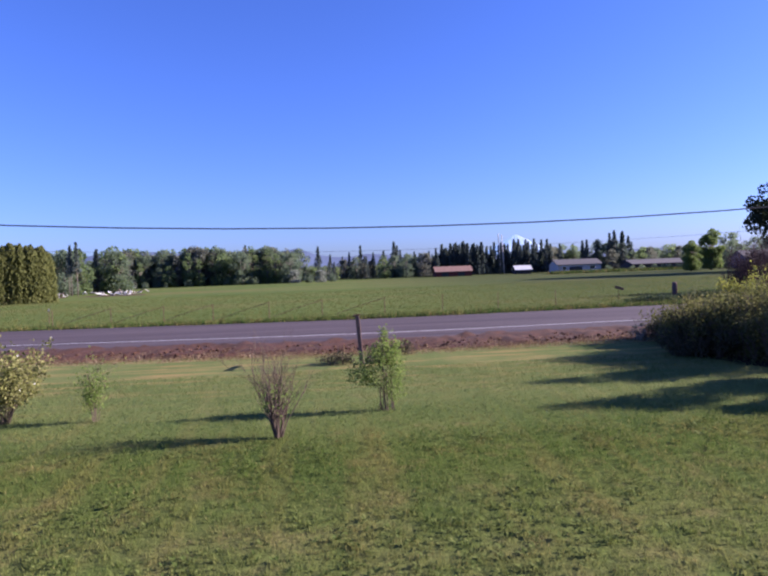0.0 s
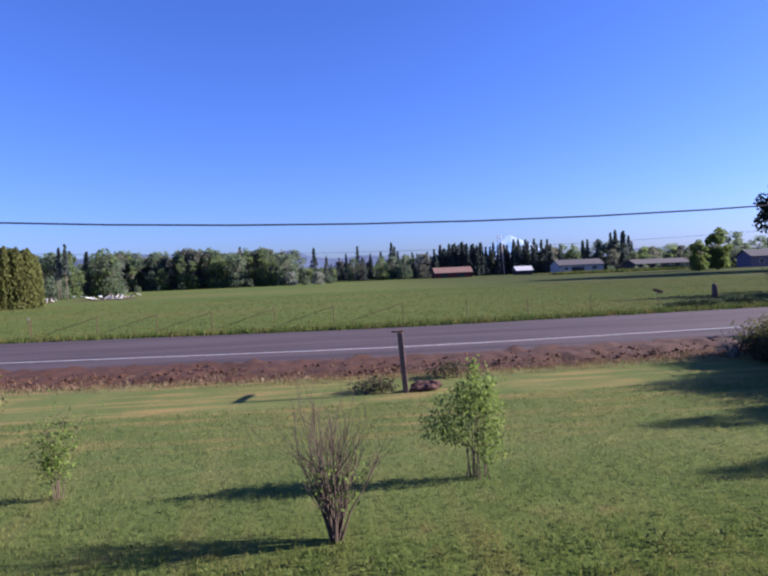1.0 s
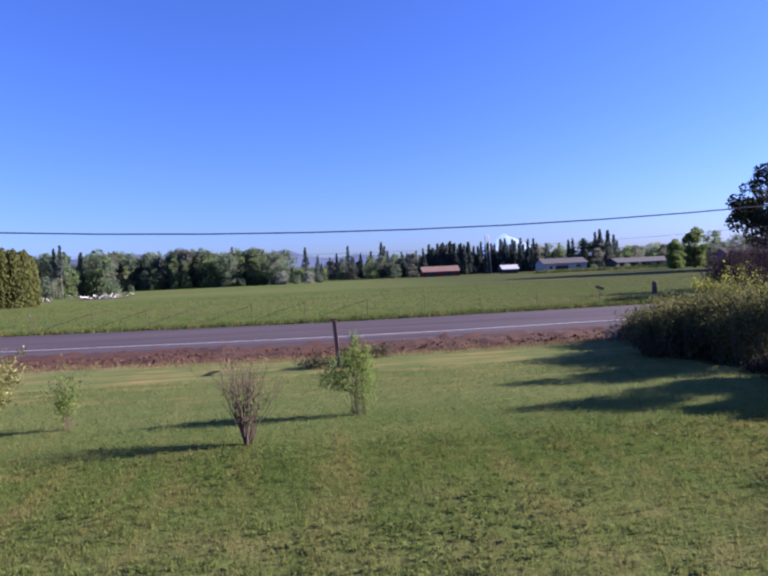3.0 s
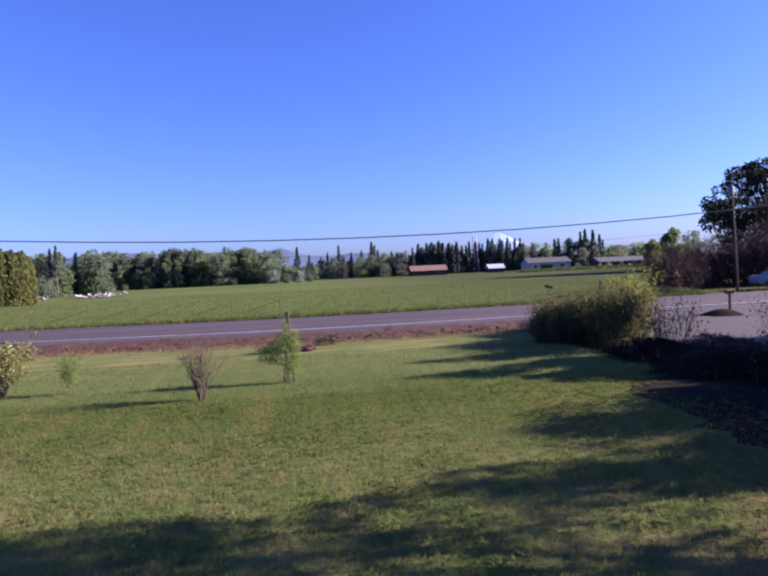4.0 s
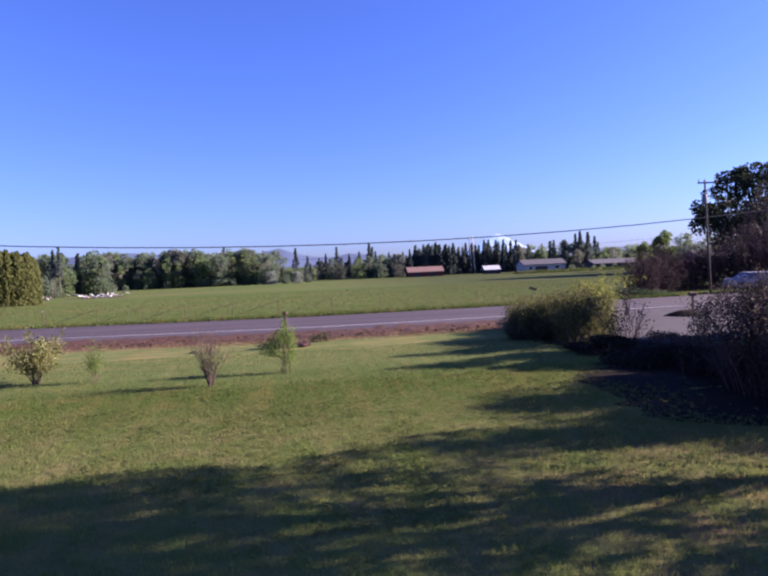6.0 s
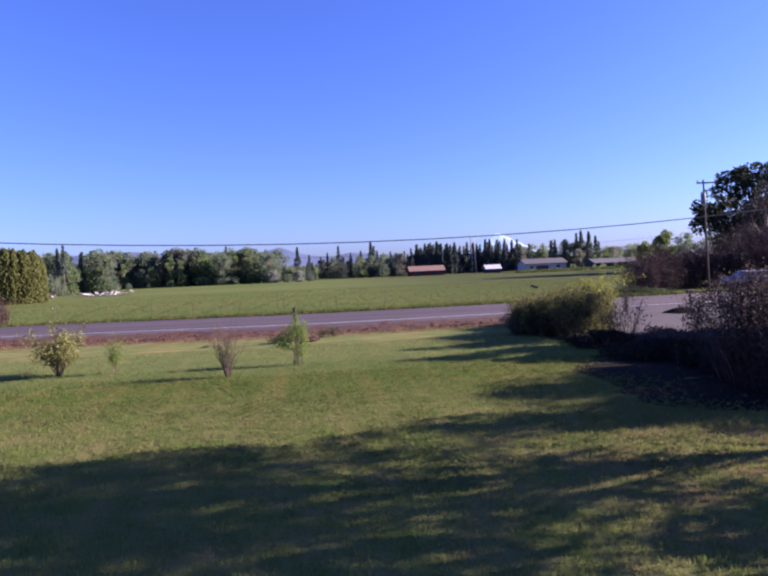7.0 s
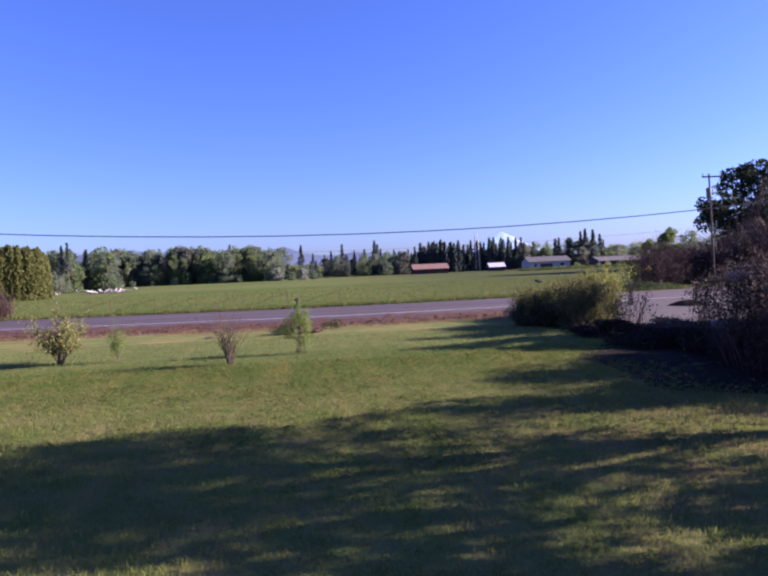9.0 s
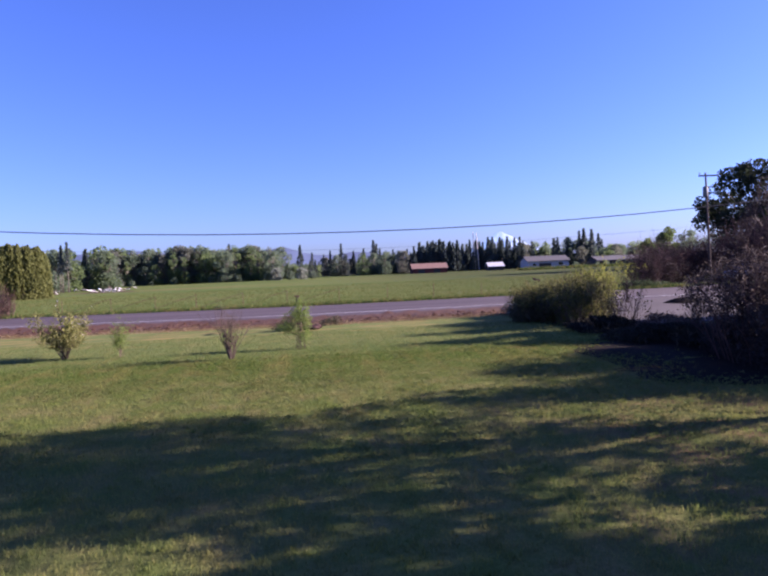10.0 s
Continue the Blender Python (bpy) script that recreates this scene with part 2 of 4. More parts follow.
M_PURPLE = leaf_material("purple_brown_leaf", (0.022, 0.017, 0.018, 1), (0.040, 0.031, 0.031, 1), (0.066, 0.052, 0.046, 1), 0.25)
# low hedge growth: deep shade is put into the leaf colour
M_SHADELEAF = leaf_material("shade_black_leaf", (0.010, 0.010, 0.008, 1), (0.018, 0.018, 0.013, 1), (0.032, 0.030, 0.02, 1), 0.15)
M_DRYLEAF = leaf_material("dry_brown_leaf", (0.05, 0.038, 0.034, 1), (0.085, 0.066, 0.056, 1), (0.13, 0.105, 0.085, 1), 0.3)
M_PALELEAF = leaf_material("pale_flowering_leaf", (0.10, 0.12, 0.08, 1), (0.20, 0.22, 0.17, 1), (0.36, 0.37, 0.32, 1))
M_BLOSSOM = leaf_material("white_blossom", (0.55, 0.55, 0.48, 1), (0.75, 0.75, 0.70, 1), (0.82, 0.82, 0.8, 1))
M_CABLE = plain_material("black_cable", (0.02, 0.02, 0.022, 1), (0.05, 0.05, 0.055, 1), 0.5, 5)
M_STEEL = plain_material("galvanised_steel", (0.12, 0.12, 0.125, 1), (0.2, 0.2, 0.2, 1), 0.7, 8, 0.2)
M_RUST = plain_material("rusty_steel", (0.06, 0.035, 0.025, 1), (0.16, 0.09, 0.06, 1), 0.8, 12)
M_BARNWALL = plain_material("red_barn_boards", (0.07, 0.018, 0.018, 1), (0.12, 0.032, 0.028, 1), 0.85, 2, stretch=(4, 4, 0.3))
M_BARNROOF = plain_material("faded_orange_roof", (0.17, 0.10, 0.078, 1), (0.24, 0.15, 0.115, 1), 0.7, 1.2)
M_WHITEMETAL = plain_material("white_sheet_metal", (0.40, 0.40, 0.41, 1), (0.52, 0.52, 0.52, 1), 0.6, 1.5)
M_SIDING = plain_material("pale_grey_siding", (0.30, 0.28, 0.27, 1), (0.40, 0.38, 0.36, 1), 0.75, 1.2, stretch=(0.3, 0.3, 5))
M_LILACWALL = plain_material("lilac_grey_siding", (0.10, 0.085, 0.115, 1), (0.15, 0.13, 0.17, 1), 0.8, 1.2, stretch=(0.3, 0.3, 5))
M_SHINGLE = plain_material("grey_shingles", (0.06, 0.056, 0.06, 1), (0.11, 0.103, 0.107, 1), 0.9, 3)
M_DARKWALL = plain_material("dark_stained_boards", (0.025, 0.024, 0.026, 1), (0.055, 0.05, 0.05, 1), 0.85, 2)
M_GLASS = plain_material("dark_window_glass", (0.02, 0.025, 0.03, 1), (0.04, 0.045, 0.05, 1), 0.06, 1, bump=0)
M_GLASS.node_tree.nodes["Principled BSDF"].inputs["Specular IOR Level"].default_value = 0.9
M_CARPAINT = plain_material("blue_grey_car_paint", (0.15, 0.16, 0.2, 1), (0.21, 0.22, 0.26, 1), 0.6, 4, bump=0.03)
M_TRIM = plain_material("white_trim", (0.68, 0.68, 0.67, 1), (0.8, 0.8, 0.79, 1), 0.6, 4)
M_SNOW = plain_material("snow_and_rock_haze_glow", (0.05, 0.06, 0.08, 1), (0.2, 0.2, 0.2, 1), 0.9, 0.016, bump=0)
M_SNOW.node_tree.nodes["Principled BSDF"].inputs["Emission Color"].default_value = (0.42, 0.62, 1.0, 1)     # a far backdrop: blue glow stands in for the haze before it
M_SNOW.node_tree.nodes["Principled BSDF"].inputs["Emission Strength"].default_value = 0.26
# blue aerial haze is painted into the colour of the wooded hills
M_HILL = plain_material("haze_blue_forest_hill", (0.06, 0.085, 0.15, 1), (0.08, 0.11, 0.185, 1), 1.0, 0.01, bump=0)


# ---- mesh helpers ----
class Geo:
    """Collects vertices and faces for one mesh."""

    def __init__(self):
        self.v, self.f = [], []

    def tube(self, pts, radii, sides=6, cap=True):
        base = len(self.v)
        pts = [Vector(p) for p in pts]
        for i, p in enumerate(pts):
            d = (pts[min(i + 1, len(pts) - 1)] - pts[max(i - 1, 0)]).normalized()
            u = d.orthogonal().normalized() if abs(d.z) < 0.9 else d.cross(Vector((0, 1, 0))).normalized()
            w = d.cross(u)
            for k in range(sides):
                a = 2 * math.pi * k / sides
                self.v.append(tuple(p + (u * math.cos(a) + w * math.sin(a)) * radii[i]))
        for i in range(len(pts) - 1):
            for k in range(sides):
                a, b = base + i * sides + k, base + i * sides + (k + 1) % sides
                self.f.append((a, b, b + sides, a + sides))
        if cap:
            self.f.append(tuple(base + k for k in reversed(range(sides))))
            self.f.append(tuple(base + (len(pts) - 1) * sides + k for k in range(sides)))
        return self

    def box(self, lo, hi, m=None, bevel=0.0):
        b = min(bevel, *(0.45 * (hi[i] - lo[i]) for i in range(3)))
        base = len(self.v)
        bm = bmesh.new()
        bmesh.ops.create_cube(bm, size=1)
        for v in bm.verts:
            v.co = Vector(((lo[i] + hi[i]) / 2 + v.co[i] * (hi[i] - lo[i]) for i in range(3)))
        if b > 0:
            bmesh.ops.bevel(bm, geom=list(bm.edges), offset=b, segments=1, affect="EDGES")
        bm.verts.index_update()
        for v in bm.verts:
            self.v.append(tuple(m @ v.co if m else v.co))
        for f in bm.faces:
            self.f.append(tuple(base + v.index for v in f.verts))
        bm.free()
        return self

    def quads(self, arr):
        base = len(self.v)
        self.v.extend(map(tuple, arr.reshape(-1, 3)))
        self.f.extend((base + 4 * i, base + 4 * i + 1, base + 4 * i + 2, base + 4 * i + 3) for i in range(len(arr)))
        return self

    def mesh(self, name, smooth=False):
        me = bpy.data.meshes.new(name)
        me.from_pydata(self.v, [], self.f)
        if smooth:
            me.shade_smooth()
        return me


def part(name, geo, material, parent=None, label="", smooth=False):
    """One mesh object, under a thing or a part."""
    me = geo.mesh(name, smooth) if isinstance(geo, Geo) else geo
    me.materials.append(material)
    ob = new(name, me)
    if parent is not None:
        ob.parent = parent
    if label:
        tagged(ob, label)
    return ob


def thing(name, x, y, z, label, category, group="", turn=0.0):
    ob = new(name)
    ob.matrix_world = pose(x, y, z, 0, 0, turn)
    return tagged(ob, label, category, group)


def ground_z(x, y):
    """A lawn that dips a little towards the road, then a pasture that falls away very gently."""
    return -0.0138 * min(max(0.0, y - 16), 13) - 0.011 * min(max(0.0, y - 45), 260)


def strips(n, verts, name, tri=False):
    """A mesh from a numpy array of n faces with their own vertices."""
    k = 3 if tri else 4
    me = bpy.data.meshes.new(name)
    me.vertices.add(n * k)
    me.vertices.foreach_set("co", verts.astype(np.float32).ravel())
    me.loops.add(n * k)
    me.loops.foreach_set("vertex_index", np.arange(n * k, dtype=np.int32))
    me.polygons.add(n)
    me.polygons.foreach_set("loop_start", np.arange(0, n * k, k, dtype=np.int32))
    me.update(calc_edges=True)
    return me


def leaf_quads(rng, pts, size, spread=0.4, droop=0.0):
    """Folded diamond leaves, one at each point, turned at random."""
    n = len(pts)
    d = rng.normal(size=(n, 3))
    d[:, 2] -= droop
    d /= np.linalg.norm(d, axis=1)[:, None]
    s = np.cross(d, rng.normal(size=(n, 3)))
    s /= np.linalg.norm(s, axis=1)[:, None]
    u = np.cross(d, s)
    ln = (size * rng.uniform(1 - spread, 1 + spread, n))[:, None]
    q = np.empty((n, 4, 3))
    q[:, 0] = pts - d * ln * 0.5
    q[:, 1] = pts + s * ln * 0.36 + u * ln * 0.12
    q[:, 2] = pts + d * ln * 0.5
    q[:, 3] = pts - s * ln * 0.36 + u * ln * 0.12
    return q


def blades(rng, xy, z, height, width, lean=0.5):
    """Single-triangle blades that stand on the points xy."""
    n = len(xy)
    a = rng.uniform(0, 2 * math.pi, n)
    h = height * rng.uniform(0.45, 1.25, n)
    w = width * rng.uniform(0.7, 1.3, n)
    t = np.empty((n, 3, 3))
    dx, dy = np.cos(a) * w / 2, np.sin(a) * w / 2
    la, lm = rng.uniform(0, 2 * math.pi, n), h * lean * rng.uniform(0.1, 1, n)
    t[:, 0] = np.c_[xy[:, 0] - dx, xy[:, 1] - dy, z - 0.005]
    t[:, 1] = np.c_[xy[:, 0] + dx, xy[:, 1] + dy, z - 0.005]
    t[:, 2] = np.c_[xy[:, 0] + np.cos(la) * lm, xy[:, 1] + np.sin(la) * lm, z + h]
    return t


# ---- ground ----
ROAD_Z = -0.18


def road_y(x, off):
    """The road's y at x: slightly slanted, with a gentle bend along the lawn."""
    return off + 0.045 * x + 0.32 * (np.logaddexp(0, -x / 2) - np.logaddexp(0, -(x + 24) / 2))


def lump(x, y, s, a):
    return a * noise.noise(Vector((x * s, y * s, 3.1)))


def build_ground():
    g = Geo()
    xs = [-4500, -1500, -500, -200, -120] + list(range(-80, 81, 4)) + [120, 200, 500, 1500, 4500]
    ys = [-300, -80, -40, -20, -10] + [i * 2.0 for i in range(-4, 16)] + [32, 36, 40, 44, 48, 54, 62, 72, 85, 100, 120, 145, 175, 210, 250, 305, 400, 700, 1500, 4600]
    for y in ys:
        for x in xs:
            near = abs(x) < 30 and -12 < y < 28
            g.v.append((x, y, ground_z(x, y) + (lump(x, y, 0.2, 0.05) - 0.02 if near else 0)))
    nx = len(xs)
    for j in range(len(ys) - 1):
        for i in range(nx - 1):
            g.f.append((j * nx + i, j * nx + i + 1, (j + 1) * nx + i + 1, (j + 1) * nx + i))
    me = g.mesh("ground", True)
    me.materials.append(M_LAWN)
    me.materials.append(M_FIELD)
    for p in me.polygons:
        p.material_index = 1 if p.center.y > 34 else 0
    tagged(new("ground", me), "mown lawn in front and green pasture past the road", "ground", kind="structure")


def slab(name, y0, y1, z0, z1, material, label, cat, x0=-400, x1=400, step=4.0, rough=0.0):
    """A long strip that follows the road, with real edges."""
    g = Geo()
    n = int((x1 - x0) / step)
    for i in range(n + 1):
        x = x0 + (x1 - x0) * i / n
        ja, jb = (lump(x, 7, 0.9, rough), lump(x, 31, 0.9, rough)) if rough else (0, 0)
        a, b = road_y(x, y0) + ja, road_y(x, y1) + jb
        g.v += [(x, a, z0), (x, a + 0.04, z1), (x, b - 0.04, z1), (x, b, z0)]
    for i in range(n):
        for k in range(3):
            a = i * 4 + k
            g.f.append((a, a + 4, a + 5, a + 1))
    return tagged(part(name, g, material), label, cat, kind="structure")


build_ground()
slab("road", 32.3, 42.4, ROAD_Z - 0.1, ROAD_Z + 0.05, M_ASPHALT, "worn purple-grey asphalt country road", "road")
slab("road_line", 34.78, 34.93, ROAD_Z + 0.03, ROAD_Z + 0.054, M_LINE, "worn white edge line painted on the road", "road marking")
slab("far_shoulder", 42.3, 43.2, ROAD_Z - 0.1, ROAD_Z + 0.03, M_GRAVEL, "narrow pale gravel shoulder", "shoulder", step=1.0, rough=0.25)


def build_bank():
    g = Geo()
    x0, x1, n, rows = -70.0, 12.0, 330, 9
    for i in range(n + 1):
        x = x0 + (x1 - x0) * i / n
        a, b = road_y(x, 28.45) + lump(x, 5, 0.8, 0.35), road_y(x, 32.4)
        for j in range(rows):
            t = j / (rows - 1)
            y = a + (b - a) * t
            h = math.sin(math.pi * min(1.0, t * 0.62)) * 0.16 + lump(x, y, 1.6, 0.15) * (0 < j < rows - 1) + lump(x, y, 4.5, 0.09) * (0 < j < rows - 1)
            g.v.append((x, y, ground_z(x, y) + ((-0.06 if j == 0 else max(0.01, h)) if j < rows - 1 else 0.045)))
    for i in range(n):
        for j in range(rows - 1):
            a = i * rows + j
            g.f.append((a, a + rows, a + rows + 1, a + 1))
    tagged(part("dirt_bank", g, M_DIRT, smooth=True), "rough red-brown dirt bank along the road", "dirt bank", kind="structure")


build_bank()


def build_drive():
    g = Geo()
    for j, y in enumerate((20.0, 23, 26, 28.5, 32.6)):
        for x in (13.5 + lump(0, y, 0.5, 0.6), 20, 28, 40, 60):
            g.v.append((x, road_y(x, y) if y > 31 else y, ground_z(x, y) + (0.03 if y < 31 else 0.054)))
    for j in range(4):
        for i in range(4):
            a = j * 5 + i
            g.f.append((a, a + 1, a + 6, a + 5))
    tagged(part("driveway", g, M_GRAVEL), "purple-grey gravel driveway beside the road", "driveway", kind="structure")


build_drive()


def shade_bed_edge(y):
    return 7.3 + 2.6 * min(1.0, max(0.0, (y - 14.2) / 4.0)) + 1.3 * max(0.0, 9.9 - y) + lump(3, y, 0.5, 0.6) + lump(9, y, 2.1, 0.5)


def build_shade_bed():
    """Dark soil under the hedge with its deep shade painted in, with an uneven edge."""
    g, n, rows = Geo(), 60, 8
    for i in range(n + 1):
        y = 8.6 + 15.9 * i / n
        left = shade_bed_edge(y)
        for j in range(rows):
            x = left + (15.5 - left) * j / (rows - 1)
            g.v.append((x, y, ground_z(x, y) + lump(x, y, 0.2, 0.05) - 0.02 + (0.0 if j == 0 else 0.02 + lump(x, y, 1.9, 0.02))))
    for i in range(n):
        for j in range(rows - 1):
            a = i * rows + j
            g.f.append((a, a + 1, a + rows + 1, a + rows))
    tagged(part("hedge_shade_bed", g, M_MULCH_SHADE, smooth=True), "dark soil under the hedge with its deep shade painted in", "leaf litter", kind="structure")


build_shade_bed()


# ---- trees and shrubs ----
def blob_points(rng, blobs, n, shell=0.55):
    """Points in the outer part of a set of lumpy ellipsoids."""
    w = np.array([b[3] * b[4] * b[5] for b in blobs]) ** 0.7
    pick = rng.choice(len(blobs), n, p=w / w.sum())
    b = np.array(blobs)[pick]
    d = rng.normal(size=(n, 3))
    d /= np.linalg.norm(d, axis=1)[:, None]
    r = (shell + (1 - shell) * rng.random(n) ** 0.5) * rng.uniform(0.85, 1.12, n)
    return b[:, :3] + d * b[:, 3:6] * r[:, None]


def broad_tree(seed, h, rad, n, leaf, leaf_mat, bark=None, clear=0.2, lumps=16, blob=(0.27, 0.46), stout=0.028):
    """Parts of a broadleaf tree: trunk with limbs, and a crown of leaf clumps. Returns the two meshes."""
    rng = np.random.default_rng(seed)
    wood, blobs = Geo(), []
    top = h * 0.72
    r0 = stout * h
    lean = rng.normal(size=2) * 0.03 * h
    trunk = [(lean[0] * t, lean[1] * t, top * t) for t in (0, 0.25, 0.5, 0.75, 1.0)]
    wood.tube(trunk, [r0 * 1.25, r0, r0 * 0.8, r0 * 0.5, r0 * 0.2], 8)
    for i in range(lumps):
        t = rng.uniform(clear, 0.98)
        a = i * 2.4 + rng.uniform(-0.4, 0.4)
        prof = math.sin(math.pi * min(0.97, 0.18 + 0.75 * (t - clear) / (1 - clear))) ** 0.7
        rr = rad * prof * rng.uniform(0.45, 0.78 if blob[1] > 0.4 else 0.9)
        z = h * (0.06 + 0.86 * t)
        c = (lean[0] * t + math.cos(a) * rr, lean[1] * t + math.sin(a) * rr, z)
        s = rad * rng.uniform(*blob)
        blobs.append((*c, s, s, s * rng.uniform(0.6, 0.85)))
        st = max(0.12, t * 0.75)
        p0 = Vector((lean[0] * st, lean[1] * st, top * min(0.95, st)))
        mid = p0.lerp(Vector(c), 0.55) + Vector((0, 0, -0.03 * h))
        wood.tube([p0, mid, c], [r0 * 0.4, r0 * 0.22, r0 * 0.06], 5)
    blobs.append((lean[0], lean[1], h * 0.9, rad * 0.35, rad * 0.35, h * 0.1))
    blobs.append((lean[0], lean[1], h * (0.35 + 0.3 * clear), rad * 0.55, rad * 0.55, h * 0.2))
    if clear < 0.1:
        for k in range(6):
            a = k * 1.05 + 0.3
            blobs.append((math.cos(a) * rad * 0.5, math.sin(a) * rad * 0.5, h * 0.14, rad * 0.42, rad * 0.42, h * 0.15))
    pts = blob_points(rng, blobs, n)
    pts[:, 2] = np.abs(pts[:, 2])
    pts = pts[pts[:, 2] > h * clear * 0.6]
    q = leaf_quads(rng, pts, leaf)
    return wood.mesh("trunk", True), strips(len(q), q, "crown"), leaf_mat, bark or M_BARK


def fir_tree(seed, h, rad, n, leaf, leaf_mat=None, base=0.05, stout=0.02):
    rng = np.random.default_rng(seed)
    wood = Geo().tube([(0, 0, 0), (0, 0, h * 0.5), (0, 0, h * 0.985)], [stout * h, 0.6 * stout * h, 0.002 * h], 7)
    pts, tiers = [], int(h * 1.5)
    for i in range(tiers):
        t = base + (1 - base) * i / tiers
        z = h * t
        reach = rad * (1 - t) ** 1.05 * rng.uniform(0.7, 1.1) + 0.12
        arms = int(rng.integers(6, 10))
        for k in range(arms):
            a = rng.uniform(0, 2 * math.pi)
            ln = reach * rng.uniform(0.6, 1.15)
            m = max(2, int(n / tiers / arms))
            s = rng.random(m) ** 0.45
            spread = 0.16 * ln * (1.1 - s)
            pts.append(np.c_[np.cos(a) * ln * s + rng.normal(size=m) * spread, np.sin(a) * ln * s + rng.normal(size=m) * spread,
                             z - 0.22 * ln * s + rng.normal(size=m) * 0.12 + 0.2])
            if k % 2 == 0:
                wood.tube([(0, 0, z), (math.cos(a) * ln * 0.8, math.sin(a) * ln * 0.8, z - 0.15 * ln)], [0.004 * h, 0.001 * h], 4, False)
    q = leaf_quads(rng, np.concatenate(pts), leaf, 0.5, 0.4)
    return wood.mesh("trunk", True), strips(len(q), q, "crown"), leaf_mat or M_FIR, M_BARK


def column_cedar(seed, h, rad, n, leaf):
    """A columnar cedar: several upright spires that have grown together."""
    rng = np.random.default_rng(seed)
    wood = Geo().tube([(0, 0, 0), (0, 0, h * 0.9)], [0.12, 0.02], 7)
    spires = 9
    turn = rng.uniform(0, 2 * math.pi, spires)
    reach = rad * np.r_[0.0, rng.uniform(0.35, 0.72, spires - 1)]
    tall = np.r_[1.0, rng.uniform(0.86, 0.99, spires - 1)]
    k = rng.integers(0, spires, n)
    z = rng.random(n) ** 0.85
    a = rng.uniform(0, 2 * math.pi, n)
    r = rad * 0.56 * (1.05 - 0.25 * z) * (1 - np.clip((z - 0.78) / 0.22, 0, 1) ** 1.5 * 0.9) * rng.uniform(0.55, 1.08, n)
    close = reach[k] * (1 - 0.3 * z)
    q = leaf_quads(rng, np.c_[np.cos(a) * r + np.cos(turn[k]) * close, np.sin(a) * r + np.sin(turn[k]) * close, z * h * tall[k]], leaf, 0.4, -3.0)
    return wood.mesh("trunk", True), strips(len(q), q, "crown"), M_CEDAR, M_BARK


def plant(name, made, x, y, label, category, group="", scale=1.0, turn=0.0, z=None):
    """Stands a tree up as a thing with its trunk and crown."""
    trunk, crown, lm, bm_ = made
    ob = thing(name, x, y, ground_z(x, y) if z is None else z, label, category, group, turn)
    for me, m in ((trunk, bm_), (crown, lm)):
        if not me.materials:
            me.materials.append(m)
        c = new(me.name.split(".")[0], me)
        c.parent = ob
    ob.scale = (scale, scale, scale)
    return ob


def again(ob, x, y, s, turn):
    """Another tree of the same kind, at another place, size and turn."""
    return copy_thing(ob, pose(x, y, ground_z(x, y), 0, 0, turn) @ Matrix.Diagonal((s / ob.scale.x, s / ob.scale.x, s / ob.scale.x, 1)))


WOODS = random.Random(5)
broads = [plant("deciduous_tree", broad_tree(10 + i, 12, 4.6, 2500, 0.55, m, clear=0.04, lumps=24, blob=(0.2, 0.42)), x, y, lab, "tree", "woods past the pasture", s)
          for i, (x, y, s, m, lab) in enumerate([
              (-57, 217, 1.05, M_BROAD, "leafy green deciduous tree at the edge of the pasture"),
              (-43.6, 215, 1.08, M_BRIGHT, "fresh spring-green deciduous tree at the pasture edge"),
              (-23.6, 215, 1.06, M_BROAD, "leafy green deciduous tree at the edge of the pasture"),
              (-68.0, 214, 0.95, M_DULL, "dull brown-green tree coming into leaf past the pasture")])]
firs = [plant("conifer_tree", fir_tree(30 + i, 13, r, 2300, 0.5), x, y, "dark green conifer behind the pasture", "tree", "woods past the pasture", s)
        for i, (x, y, s, r) in enumerate([(-7.2, 270, 1.1, 3.0), (9.9, 250, 1.02, 2.8), (23.2, 250, 1.1, 3.6), (24.6, 252, 0.98, 2.5)])]
# deciduous block
for i in range(44):
    x = -76 + i * 1.4 + WOODS.uniform(-1.5, 1.5)
    again(WOODS.choice(broads), x, WOODS.uniform(212, 240), WOODS.uniform(0.8, 1.12), WOODS.uniform(0, 360))
# trees behind the cedars
for i in range(22):
    again(WOODS.choice(broads), -88 + i * 1.7 + WOODS.uniform(-1, 1), WOODS.uniform(146, 172), WOODS.uniform(0.75, 1.0), WOODS.uniform(0, 360))
# low mixed growth towards the middle
for i in range(40):
    again(WOODS.choice(broads + firs[1:]), -17 + i * 1.45 + WOODS.uniform(-1, 1), WOODS.uniform(226, 262), WOODS.uniform(0.5, 0.74) * (1 if i > 12 else 0.72), WOODS.uniform(0, 360))
for i in range(9):
    again(WOODS.choice(broads[:1] + firs[1:]), 28 + i * 1.4, WOODS.uniform(232, 255), WOODS.uniform(0.55, 0.8), 40 * i)
for i in range(34):
    again(broads[0] if i % 3 else broads[2], 80 + i * 2.5 + WOODS.uniform(-1, 1), WOODS.uniform(236, 266), WOODS.uniform(0.5, 0.72), WOODS.uniform(0, 360))
for x, y, s in ((-79.6, 230, 1.08), (-32.7, 235, 1.08), (-2.1, 270, 0.82), (5.4, 250, 0.81), (29.5, 260, 0.76), (15, 252, 0.8), (19.5, 256, 0.86), (26.5, 258, 0.85), (33.5, 262, 0.7),
                (100.2, 250, 0.93), (97, 252, 0.85), (116.8, 250, 1.14), (120.1, 251, 1.04), (113.8, 252, 0.95), (123, 254, 0.85)):
    again(WOODS.choice(firs), x, y, s, WOODS.uniform(0, 360))
